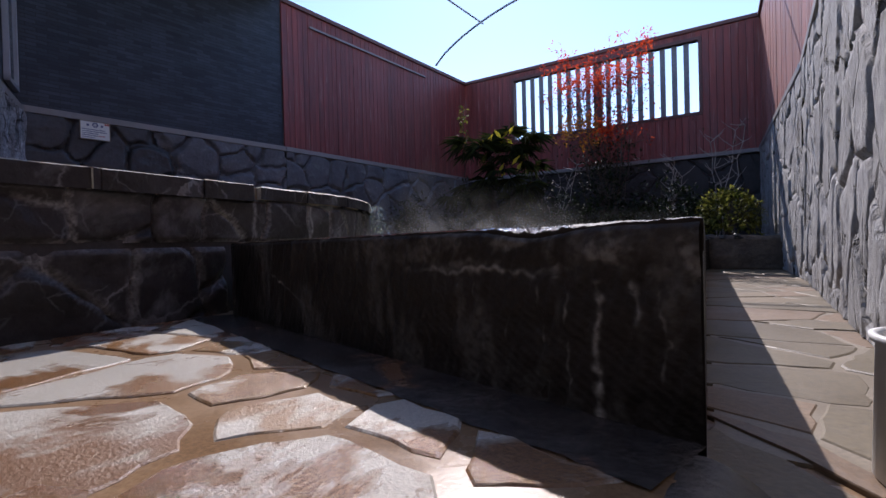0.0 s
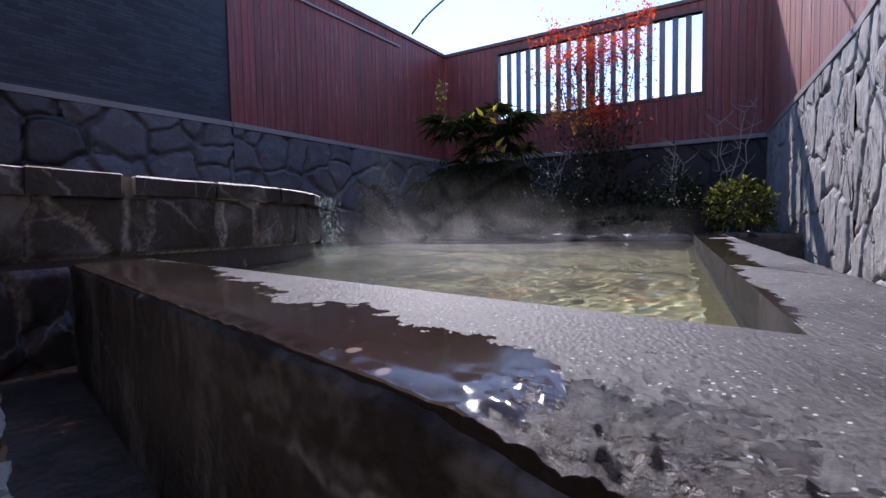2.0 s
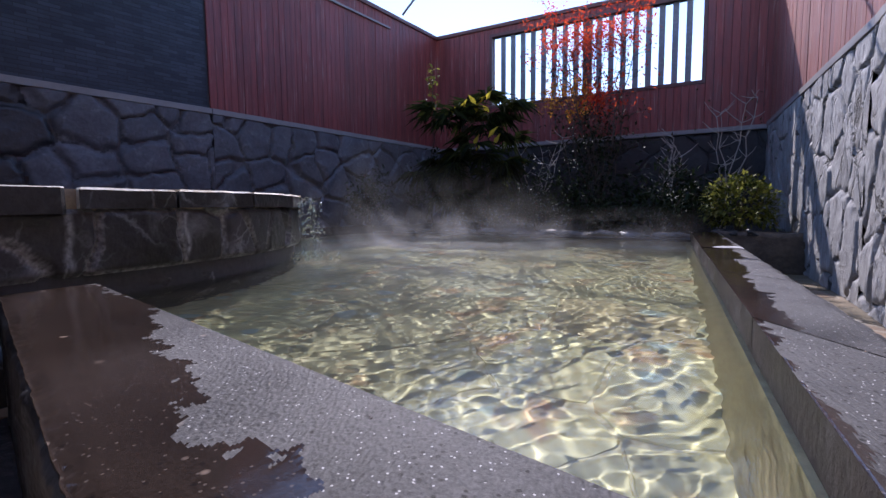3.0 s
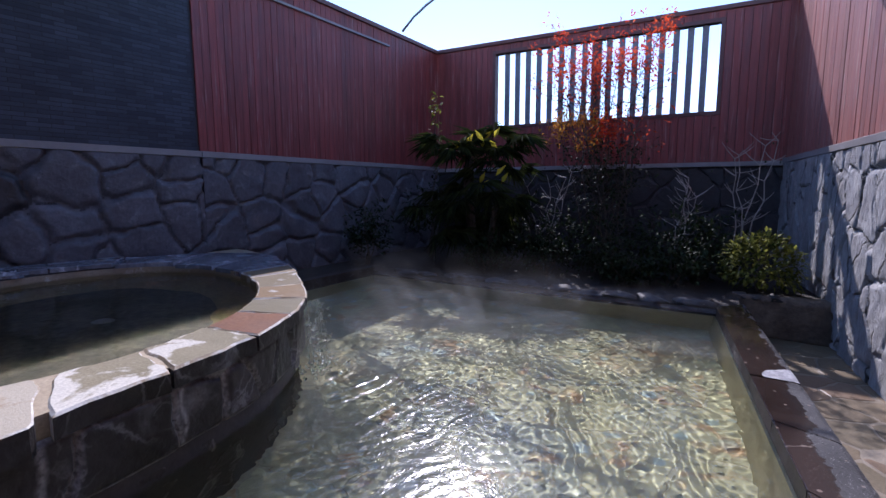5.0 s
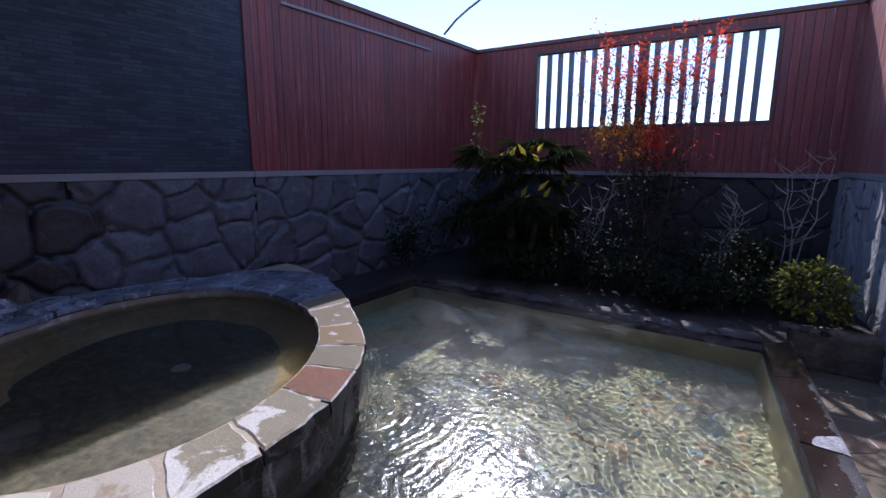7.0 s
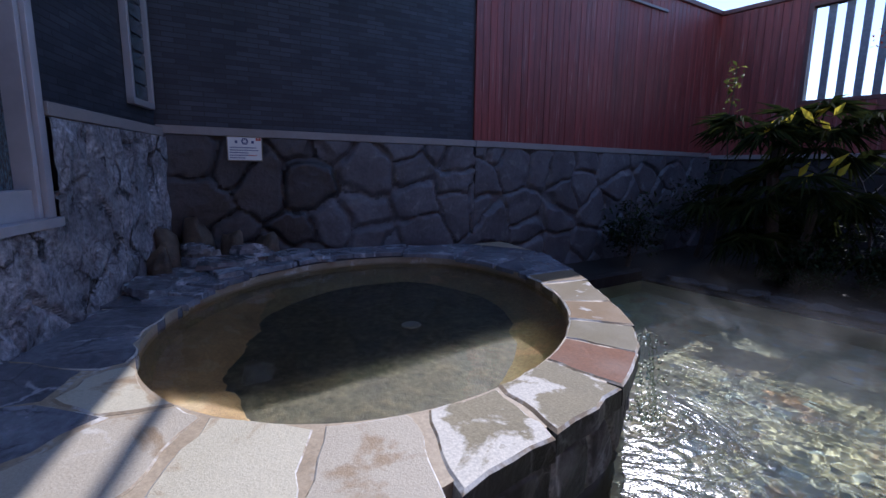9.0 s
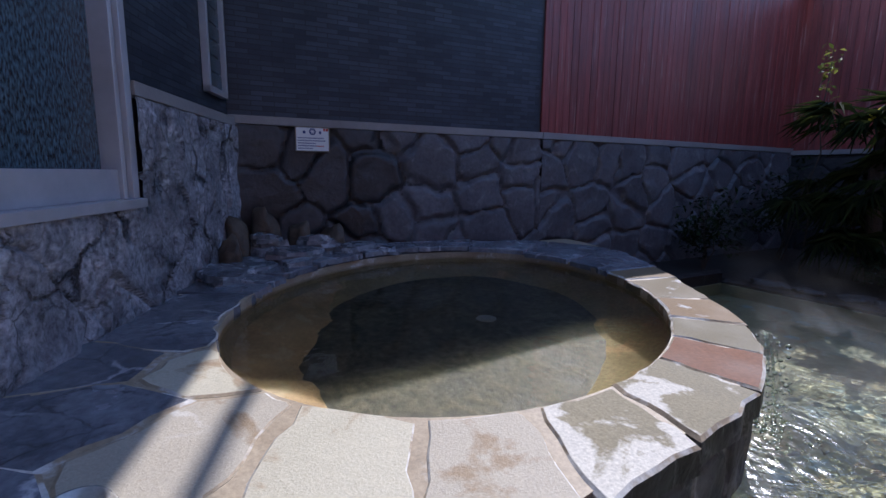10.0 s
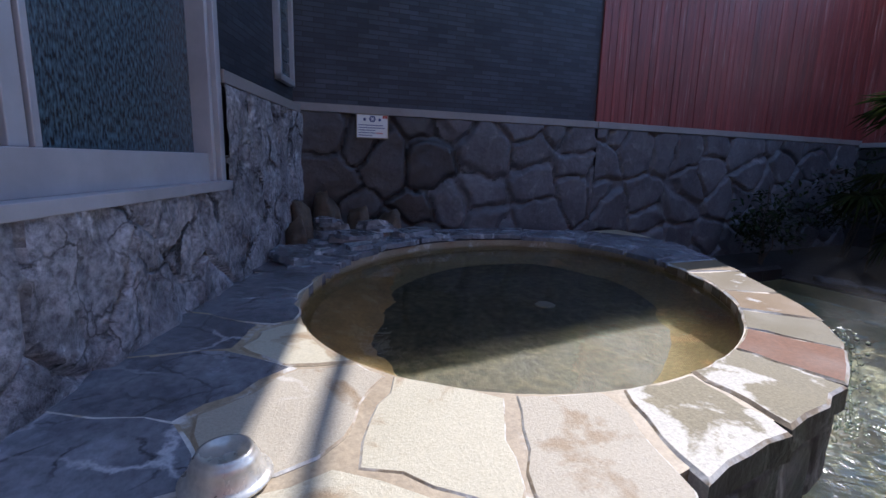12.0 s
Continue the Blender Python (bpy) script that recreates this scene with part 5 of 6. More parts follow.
def leaves_round(bm, rng, centre, spread, count, size, squash=1.0):
    for _ in range(count):
        off = rand_dir(rng, -1) * spread * rng.random() ** 0.5
        leaf_faces(bm, centre + Vector((off.x, off.y, off.z * squash)), rand_dir(rng, -0.6), Vector((rng.uniform(-0.6, 0.6), rng.uniform(-0.6, 0.6), 1)), size * rng.uniform(0.7, 1.3), size * 0.45, 0.2)


# slender sprig with yellow-green leaves beside the palm
sprig = thing("bamboo_sprig", "slender yellow-green leafy sprig rising beside the palm", "plant", "", "", pose(-3.85, 5.85, 0.33))
bm = bmesh.new()
tube(bm, stem_path(rng, (0, 0, -0.05), (0.05, 0, 2.2), 0.04), 0.010, 6, 0.4)
part("stem", bm, M_BARK, sprig)
bm = bmesh.new()
for z, k in ((2.2, 10), (2.05, 26), (1.9, 16), (1.7, 6)):
    leaves_round(bm, rng, Vector((0.04, 0, z)), 0.11, k, 0.075)
part("foliage", bm, M_LEAF_SHRUB, sprig)

# red-leaved upright shrub in front of the slats
tree = thing("nandina_tree", "thin upright shrub with red and orange autumn leaves before the slats", "tree", "", "", pose(-1.85, 6.9, 0.33))
ends = []
for k in range(13):
    sx = rng.uniform(-0.2, 0.2)
    top = (-0.75 + 1.4 * ((k * 0.37) % 1.0), rng.uniform(-0.3, 0.25), rng.uniform(2.3, 2.85) if k < 10 else 1.9)
    path = stem_path(rng, (sx, rng.uniform(-0.1, 0.1), -0.05), top, 0.08, 9)
    bm = bmesh.new()
    tube(bm, path, rng.uniform(0.009, 0.016), 6, 0.3)
    part("stem", bm, M_BARK, tree)
    ends.append(path)
twigs_bm, red, orange, green = bmesh.new(), bmesh.new(), bmesh.new(), bmesh.new()
for path in ends:
    for i in range(3, 10):
        for _ in range(5):
            p = path[i] + Vector((0, 0, rng.uniform(-0.15, 0.15)))
            q = p + rand_dir(rng, -0.1) * rng.uniform(0.12, 0.40)
            tube(twigs_bm, [p, p.lerp(q, 0.5) + Vector((0, 0, 0.02)), q], 0.004, 4, 0.4)
            z = q.z
            if z > 2.3:
                leaves_round(red, rng, q, 0.15, 24, 0.055)
            elif z > 2.0:
                leaves_round(red if rng.random() < 0.5 else green, rng, q, 0.12, 6, 0.055)
            elif z > 1.55:
                leaves_round(orange if q.x < -0.1 else red, rng, q, 0.12, 14 if q.x < 0 else 5, 0.06)
            elif z > 0.9:
                leaves_round(green, rng, q, 0.16, 6, 0.06)
part("twig", twigs_bm, M_BARK, tree)
part("red_foliage", red, M_LEAF_RED, tree, "small red autumn leaves")
part("orange_foliage", orange, M_LEAF_ORANGE, tree, "orange leaves lower down")
part("green_foliage", green, M_LEAF_DARK, tree, "dark green lower leaves")


# bare pale-twigged shrubs
def twig_shrub(name, label, x, y, height, seed):
    rng = random.Random(seed)
    root = thing(name, label, "shrub", "bare shrubs", "", pose(x, y, 0.33))
    for k in range(4):
        top = Vector((rng.uniform(-0.3, 0.35), rng.uniform(-0.1, 0.1), height * rng.uniform(0.75, 1.0)))
        path = stem_path(rng, (rng.uniform(-0.05, 0.05), 0, -0.05), top, 0.05, 7)
        bm = bmesh.new()
        tube(bm, path, 0.010, 6, 0.35)
        for i in range(3, 8):
            for _ in range(2):
                q = path[i] + Vector((rng.choice((-1, 1)) * rng.uniform(0.06, 0.2), rng.uniform(-0.06, 0.06), rng.uniform(0.03, 0.2)))
                tube(bm, [path[i], path[i].lerp(q, 0.6) + Vector((0, 0, -0.01)), q], 0.0045, 5, 0.5)
        part("branch", bm, M_TWIG, root)
    bm = bmesh.new()
    for _ in range(26):
        leaf_faces(bm, Vector((rng.uniform(-0.4, 0.4), rng.uniform(-0.15, 0.15), rng.uniform(0.4, height))), rand_dir(rng), Vector((0, 0, 1)), 0.05, 0.022, 0.2)
    part("foliage", bm, M_LEAF_DARK, root)


twig_shrub("bare_shrub", "leafless shrub with pale forked twigs against the fence", -0.32, 6.95, 1.74, 41)
twig_shrub("bare_shrub", "thin bare shrub with a few dark leaves", -0.98, 6.9, 1.2, 42)
twig_shrub("bare_shrub", "thin bare shrub with a few dark leaves", -2.55, 6.6, 1.3, 43)


def dark_shrub(x, y, w, h, seed):
    """A loose evergreen bush, open at its foot."""
    rng = random.Random(seed)
    root = thing("evergreen_bush", "dark evergreen bush in the shaded planting bed", "bush", "bushes in the bed", "", pose(x, y, 0.33))
    for k in range(5):
        bm = bmesh.new()
        tube(bm, stem_path(rng, (rng.uniform(-0.05, 0.05), rng.uniform(-0.05, 0.05), -0.05), (rng.uniform(-w, w) * 0.6, rng.uniform(-w, w) * 0.4, h * rng.uniform(0.6, 0.95)), 0.04, 5), 0.010, 5, 0.4)
        part("stem", bm, M_BARK, root)
    bm = bmesh.new()
    for _ in range(70):
        d = rand_dir(rng, -0.5)
        c = Vector((d.x * w, d.y * w * 0.6, h * 0.55 + d.z * h * 0.45)) * (0.55 + 0.45 * rng.random())
        leaves_round(bm, rng, c, 0.11, 9, 0.07)
    part("foliage", bm, M_LEAF_DARK, root)


for k, (x, y, w, h) in enumerate(((-2.55, 6.1, 0.42, 0.95), (-1.75, 6.3, 0.50, 1.05), (-0.95, 6.2, 0.42, 0.85), (-1.3, 5.55, 0.28, 0.32), (-2.9, 5.5, 0.30, 0.5), (-4.45, 5.2, 0.32, 0.9), (-4.4, 6.6, 0.45, 1.2), (-0.55, 6.9, 0.35, 0.8), (-2.2, 5.75, 0.40, 0.45), (-1.6, 5.85, 0.40, 0.5), (-0.85, 5.75, 0.36, 0.42), (-3.0, 6.0, 0.4, 0.5), (-0.6, 6.2, 0.35, 0.5))):
    dark_shrub(x, y, w, h, 80 + k)

# clipped round shrub in the planter
shrub = thing("round_shrub", "clipped round shrub with small yellow-green leaves in the planter", "shrub", "", "", pose(-0.12, 5.86, 0.33))
rng = random.Random(51)
bm = bmesh.new()
for k in range(7):
    tube(bm, [(0, 0, -0.05), Vector((rng.uniform(-0.1, 0.1), rng.uniform(-0.1, 0.1), 0.15)), Vector((rng.uniform(-0.28, 0.28), rng.uniform(-0.25, 0.25), rng.uniform(0.25, 0.5)))], 0.012, 5, 0.4)
part("branch", bm, M_BARK, shrub)
bm = bmesh.new()
for _ in range(1500):
    d = rand_dir(rng, -0.55)
    bump = 1 + 0.22 * noise.noise(d * 3.1)
    r = rng.uniform(0.66, 1.06) * bump
    leaf_faces(bm, Vector((d.x * 0.315 * r, d.y * 0.30 * r, 0.25 + d.z * 0.32 * r)), (d + rand_dir(rng, -1) * 0.9), Vector((0, 0, 1)), rng.uniform(0.045, 0.075), 0.032, 0.15)
part("foliage", bm, M_LEAF_SHRUB, shrub)


# ---- rocks ----
def rock(name, label, x, y, z, sx, sy, sz, seed, material, group, turn=0.0):
    """A rough boulder: a ball pushed in and out, flattened below."""
    bm = bmesh.new()
    bmesh.ops.create_icosphere(bm, subdivisions=3, radius=1.0)
    o = Vector((seed * 3.1, seed * 1.7, seed * 0.9))
    cut = random.Random(seed * 7 + 1)
    planes = [(Vector((cut.uniform(-1, 1), cut.uniform(-1, 1), cut.uniform(-0.4, 1))).normalized(), cut.uniform(0.55, 0.85)) for _ in range(8)]
    for v in bm.verts:
        for pn, pd in planes:
            over = v.co.dot(pn) - pd
            if over > 0:
                v.co -= pn * over
        d = v.co.copy()
        k = 1 + 0.30 * noise.noise(d * 1.5 + o) + 0.16 * noise.noise(d * 3.6 + o) + 0.09 * noise.noise(d * 8 + o)
        v.co = Vector((d.x * sx * k, d.y * sy * k, max(d.z * sz * k, -sz * 0.55) + sz * 0.5))
    ob = link(name, bm, material, True)
    ob.matrix_world = pose(x, y, z, 0, 0, turn)
    return tagged(ob, label, "rock", group)


def slab_rock(label, x, y, z, size, layers, seed, material, group):
    """A flat split rock: a few ragged sheets on one another."""
    rng = random.Random(seed)
    sheets = []
    h, r = 0.0, size
    dx = dy = 0.0
    for k in range(layers):
        n, t = 8, rng.uniform(0.018, 0.034)
        squash, turn = rng.uniform(0.55, 0.8), rng.uniform(-0.3, 0.3) + seed
        pts = []
        for i in range(n):
            a = 2 * math.pi * i / n
            q = r * rng.uniform(0.72, 1.15)
            u, v = q * math.cos(a), q * squash * math.sin(a)
            pts.append((dx + u * math.cos(turn) - v * math.sin(turn), dy + u * math.sin(turn) + v * math.cos(turn)))
        bm = bmesh.new()
        sheets.append(bm)
        lo, hi = prism(bm, pts, h - 0.004, h + t)
        for v in hi:
            v.co.z += rng.uniform(-0.3, 0.3) * t
            v.co.x += (dx - v.co.x) * 0.06
            v.co.y += (dy - v.co.y) * 0.06
        h += t
        r *= rng.uniform(0.84, 0.98)
        dx, dy = dx + rng.uniform(-0.1, 0.1) * size, dy + rng.uniform(-0.1, 0.1) * size
    ob = thing("spring_rock", label, "rock", group, "", pose(x, y, z, rng.uniform(-4, 4), rng.uniform(-4, 4), 0))
    for bm in sheets:
        part("sheet", bm, material, ob)
    return ob


rng = random.Random(61)
for k, (x, y, sx, sy, sz) in enumerate(((-4.98, 0.78, 0.11, 0.13, 0.27), (-4.82, 0.58, 0.10, 0.10, 0.24), (-4.88, 1.22, 0.08, 0.10, 0.15), (-4.93, 1.0, 0.10, 0.11, 0.20), (-4.62, 0.52, 0.08, 0.09, 0.16))):
    rock("spring_rock", "brown upright rock leaning in the spout corner of the bath", x, y, DECK + 0.0, sx, sy, sz, k + 3, M_BROWNROCK, "rocks at the spout", rng.uniform(0, 180))
for k, (x, y, size, layers) in enumerate(((-4.62, 0.94, 0.27, 4), (-4.50, 0.62, 0.26, 2), (-4.84, 1.10, 0.22, 6), (-4.80, 1.36, 0.20, 3), (-4.26, 0.46, 0.24, 2), (-4.80, 0.78, 0.24, 7), (-4.42, 0.88, 0.13, 2), (-4.78, 1.62, 0.18, 2))):
    slab_rock("wet blue-grey slate slab heaped at the spout corner", x, y, DECK + 0.002, size, layers, 90 + k, M_SLATEPILE, "slates at the spout")
for k in range(11):
    x = -3.7 + k * 0.31 + rng.uniform(-0.06, 0.06)
    rock("edging_rock", "flat dark edging rock between pool and planting bed", x, 5.0 + rng.uniform(-0.05, 0.06), 0.31, 0.19, 0.12, 0.05, 20 + k, M_ROCK, "pool edging rocks", rng.uniform(-20, 20))
bm = bmesh.new()
box(bm, (-0.34, 5.46, -0.02), (0.62, 5.64, 0.355))
bmesh.ops.subdivide_edges(bm, edges=list(bm.edges), cuts=7, use_grid_fill=True)
for v in bm.verts:
    n = noise.noise(v.co * 3.2) * 0.035 + noise.noise(v.co * 11) * 0.012
    v.co += Vector((0.3 * n, n, n if v.co.z > 0.2 else 0.0))
planter = link("planter_wall", bm, M_BROWNROCK, True)
tagged(planter, "rough brown stone planter front below the round shrub", "planter")
for k in range(3):
    rock("planter_rock", "small sunlit rock on the planter edge", -0.28 + k * 0.14, 5.52, 0.33, 0.07, 0.06, 0.04, 40 + k, M_ROCK, "planter rocks", rng.uniform(-15, 15))

# ---- overflow from the bath into the pool ----
rng = random.Random(71)
bm = bmesh.new()
for k in range(150):
    t = rng.random() ** 0.6
    x = -2.38 + rng.uniform(-0.05, 0.05) + 0.09 * t
    y = 2.30 + rng.uniform(-0.07, 0.07) - 0.03 * t
    z = DECK - 0.02 - 0.36 * t * t
    r = rng.uniform(0.003, 0.011)
    bmesh.ops.create_icosphere(bm, subdivisions=1, radius=r, matrix=Matrix.Translation((x, y, z)))
for k in range(110):
    a, d = rng.uniform(0, 2 * math.pi), rng.uniform(0.01, 0.16)
    bmesh.ops.create_icosphere(bm, subdivisions=1, radius=rng.uniform(0.004, 0.011), matrix=Matrix.Translation((-2.27 + d * math.cos(a), 2.26 + d * math.sin(a), WATER + rng.uniform(0.0, 0.05))))
for k in range(7):
    x, y = -2.40 + rng.uniform(-0.06, 0.05), 2.29 + rng.uniform(-0.08, 0.06)
    pts = []
    for i in range(9):
        t = i / 8
        pts.append((x + 0.10 * t + rng.uniform(-0.006, 0.006), y - 0.03 * t + rng.uniform(-0.006, 0.006), DECK - 0.01 - 0.37 * t * t))
    tube(bm, pts, rng.uniform(0.002, 0.005), 6, 0.6)
drops = link("water_drops", bm, M_WATER, True)
drops.visible_shadow = False
tagged(drops, "splashing drops where the bath spills into the pool", "water", "", "stuff")

# drain in the bath floor
bm = bmesh.new()
bmesh.ops.create_cone(bm, cap_ends=True, segments=24, radius1=0.06, radius2=0.055, depth=0.012, matrix=Matrix.Translation((-3.5, 1.7, 0.241)))
drain = link("drain_cover", bm, M_STEEL, False)
tagged(drain, "round metal drain cover on the bath floor", "drain")


# ---- steam drifting off the hot water ----
def steam_material():
    """Thin wisps: mostly clear, paling where the vapour is dense and fading towards the edge of each drift."""
    m, nt, p = mat("steam")
    co = nt.nodes.new("ShaderNodeTexCoord")
    nz = node(nt, "ShaderNodeTexNoise", Scale=1.7, Detail=5.0, Roughness=0.55, Distortion=0.7)
    nt.links.new(co.outputs["Object"], nz.inputs["Vector"])
    dense = ramp(nt, nz.outputs["Fac"], [(0.36, (0, 0, 0)), (0.75, (1, 1, 1))]).outputs[0]
    uv = nt.nodes.new("ShaderNodeSeparateXYZ")
    nt.links.new(co.outputs["Generated"], uv.inputs[0])
    across = ramp(nt, uv.outputs["X"], [(0.0, (0, 0, 0)), (0.3, (1, 1, 1)), (0.7, (1, 1, 1)), (1.0, (0, 0, 0))]).outputs[0]
    rising = ramp(nt, uv.outputs["Z"], [(0.0, (0.2, 0.2, 0.2)), (0.10, (1, 1, 1)), (0.45, (0.45, 0.45, 0.45)), (1.0, (0, 0, 0))]).outputs[0]
    fac = mixc(nt, 1.0, mixc(nt, 1.0, dense, across, "MULTIPLY"), rising, "MULTIPLY")
    thin = nt.nodes.new("ShaderNodeMath")
    thin.operation = "MULTIPLY"
    thin.inputs[1].default_value = 0.085
    nt.links.new(fac, thin.inputs[0])
    glow = nt.nodes.new("ShaderNodeBsdfTranslucent")
    glow.inputs["Color"].default_value = (0.9, 0.9, 0.9, 1)
    clear = nt.nodes.new("ShaderNodeBsdfTransparent")
    mix = nt.nodes.new("ShaderNodeMixShader")
    nt.links.new(thin.outputs[0], mix.inputs[0])
    nt.links.new(clear.outputs[0], mix.inputs[1])
    nt.links.new(glow.outputs[0], mix.inputs[2])
    nt.links.new(mix.outputs[0], nt.nodes["Material Output"].inputs["Surface"])
    return m


M_STEAM = steam_material()
rng = random.Random(88)
for k, (x, y, wide, high) in enumerate(((-2.0, 2.35, 1.1, 0.75), (-1.6, 2.75, 1.9, 0.34), (-2.0, 3.1, 1.6, 0.6), (-1.3, 3.4, 2.2, 0.30), (-2.3, 3.8, 2.2, 0.55), (-1.6, 4.3, 2.8, 0.30))):
    bm = bmesh.new()
    rows = []
    for i in range(33):
        f = i / 32
        row = []
        for j in range(17):
            g = j / 16
            p = Vector((f * 2.3, g * 1.5, k * 3.7))
            row.append(bm.verts.new(((f - 0.5) * wide, 0.16 * noise.noise(p * 1.3) + 0.06 * noise.noise(p * 3.1) - 0.12 * g, g * high)))
        rows.append(row)
    for a, b in zip(rows, rows[1:]):
        for j in range(16):
            bm.faces.new((a[j], b[j], b[j + 1], a[j + 1]))
    ob = link("steam", bm, M_STEAM, True)
    ob.matrix_world = pose(x, y, WATER + 0.012, 0, 0, rng.uniform(-8, 30))
    tagged(ob, "thin white steam drifting up from the hot pool", "steam", "steam over the pool", "stuff")


# ---- worn face of the pool's front wall, with lime run down it ----
front_m, front_len = face_of_wall(P_FL, P_FR)
gu, gz = np.meshgrid(np.arange(0.004, front_len - 0.004, 0.0027), np.linspace(0.0, 1.0, 150))
gz = -0.03 + gz * (RIM + 0.022 - 0.018 * np.exp(-((gu - 1.87) / 0.10) ** 2))
lime = np.zeros_like(gu)
for k, (u, top, low, wide, amount) in enumerate(((2.02, 0.285, -0.03, 0.011, 0.9), (1.95, 0.26, 0.19, 0.006, 0.8), (1.953, 0.17, 0.05, 0.004, 0.35), (1.89, 0.27, 0.22, 0.006, 0.6), (1.893, 0.19, 0.12, 0.003, 0.4), (2.09, 0.29, 0.2, 0.010, 0.7), (0.03, 0.33, 0.06, 0.007, 0.7), (2.14, 0.28, 0.1, 0.005, 0.4), (1.70, 0.27, 0.225, 0.004, 0.5), (1.60, 0.27, 0.235, 0.003, 0.35), (1.80, 0.2, 0.14, 0.003, 0.3))):
    path = u + 0.006 * lumps(gu * 0 + u, gz, 0.10, 300 + k) + 0.003 * lumps(gu, gz, 0.03, 320 + k)
    bead = np.clip(0.75 + 0.5 * lumps(gu * 0 + u, gz, 0.035, 340 + k), 0.3, 1)
    along = np.clip((top - gz) / 0.015, 0, 1) * np.clip((gz - low) / 0.03, 0, 1)
    lime = np.maximum(lime, amount * bead * along * np.exp(-((gu - path) / (0.55 * wide * (0.5 + 0.7 * bead))) ** 2))
tide = 0.292 + 0.010 * lumps(gu, gu * 0, 0.2, 360) + 0.006 * lumps(gu, gz, 0.05, 361)
lime = np.maximum(lime, 0.75 * np.exp(-((gz - tide) / 0.007) ** 2) * np.clip((gu - 1.25) / 0.6, 0, 1) * np.clip(0.4 + 1.2 * lumps(gu, gz, 0.07, 362), 0, 1))
lime = np.maximum(lime, 0.42 * np.clip((gz - tide) / 0.02, 0, 1) * np.clip((gu - 1.2) / 0.8, 0, 1) * np.clip(0.2 + 1.2 * lumps(gu, gz, 0.12, 363) + 0.5 * lumps(gu, gz, 0.03, 364), 0, 1))
lime = np.maximum(lime, 0.5 * np.exp(-((gz - 0.27 + 0.35 * (gu - 0.45) + 0.006 * lumps(gu, gz, 0.05, 365)) / 0.0022) ** 2) * np.clip((gu - 0.45) / 0.1, 0, 1) * np.clip((0.95 - gu) / 0.2, 0, 1))
lime = np.maximum(lime, 0.16 * np.clip(-0.15 + 1.2 * lumps(gu, gz, 0.3, 366) + 0.6 * lumps(gu, gz, 0.06, 367), 0, 1))
out = 0.0035 + 0.0022 * lumps(gu, gz, 0.11, 368) + 0.0012 * lumps(gu, gz, 0.03, 369) + 0.002 * lime + 0.0025 * np.clip((gz - RIM + 0.08) / 0.02, 0, 1)
out[-4:] *= np.array([[0.9], [0.65], [0.3], [-0.2]])
rows, cols = gu.shape
grid = np.arange(rows * cols).reshape(rows, cols)
me = bpy.data.meshes.new("front_face")
me.from_pydata(np.stack((gu, gz, out), axis=-1).reshape(-1, 3).tolist(), [], np.stack((grid[:-1, :-1], grid[:-1, 1:], grid[1:, 1:], grid[1:, :-1]), axis=-1).reshape(-1, 4).tolist())
me.materials.append(M_FRONT)
me.polygons.foreach_set("use_smooth", [True] * len(me.polygons))
me.attributes.new("lime", "FLOAT", "POINT").data.foreach_set("value", lime.ravel().tolist())
front_face = new("front_face", me)
front_face.parent = pool
front_face.matrix_world = front_m
tagged(front_face, "dark wet stone face with grey lime runs")

# ---- pieces of walls and floor ----
rock_relief(wall_house, A, B, DECK - 0.05, LEDGE - 0.035, M_ROCKWALL, 11, wet=(1.15, M_WETROCK))
rock_relief(wall_left, B, C, 0.2, LEDGE - 0.035, M_ROCKWALL, 12)
rock_face(wall_far, C, D, 0.25, LEDGE - 0.07, M_SHADEDBASE, 13, 0.46, 0.014, 1.0, 0.010)
rock_relief(wall_right_a, D, E, 0.0, LEDGE - 0.035, M_SPLIT, 14, 0.28, 1.5, 0.022, 0.028, 0.032, 0.006, 0.008, 1.3)
rock_relief(wall_right_b, E, F, 0.0, LEDGE - 0.035, M_SPLIT, 15, 0.28, 1.5, 0.022, 0.028, 0.032, 0.006, 0.008, 1.3)
W_START = 0.2 * win_len
rock_relief(wall_window, between(F, A, 0.2), A, 0.0, LEDGE - 0.055, M_LIMEROCK, 16, 0.42, 1.5, 0.016, 0.026, 0.036, 0.019, 0.012, 1.8, lambda u, z: u + W_START < W1 - 0.004 and z > WZ0 - 0.012)

rng = random.Random(21)
FLOOR_EDGE = [(-2.05, -0.85), (0.9, -1.95), (0.62, 4.2), (0.5, 5.55), (-0.3, 5.55), (0.34, 0.28), (-1.86, 0.62)]
KNOWN = [(-0.86, -0.05), (-0.55, -0.33), (-0.12, -0.20), (-0.53, 0.02), (-0.36, -0.04), (-0.10, 0.03), (-0.36, 0.17), (0.10, 0.10), (-0.98, 0.34), (-0.72, 0.24), (-1.36, -0.2), (-1.42, 0.10), (-1.48, 0.36), (-1.76, 0.06), (-1.85, -0.25)]
sites = KNOWN + [s for s in grid_sites(3.2, 2.7, 0.50, rng, 0.38, 0.8, -2.1, -1.95) if min(math.hypot(s[0] - k[0], s[1] - k[1]) for k in KNOWN) > 0.36 and s[1] < 0.4]
sites += [s for s in grid_sites(1.1, 5.2, 0.30, rng, 0.4, 0.8, -0.4, 0.35) if s[0] > 0.0]
sites = [s for s in sites if in_poly(s, FLOOR_EDGE)]
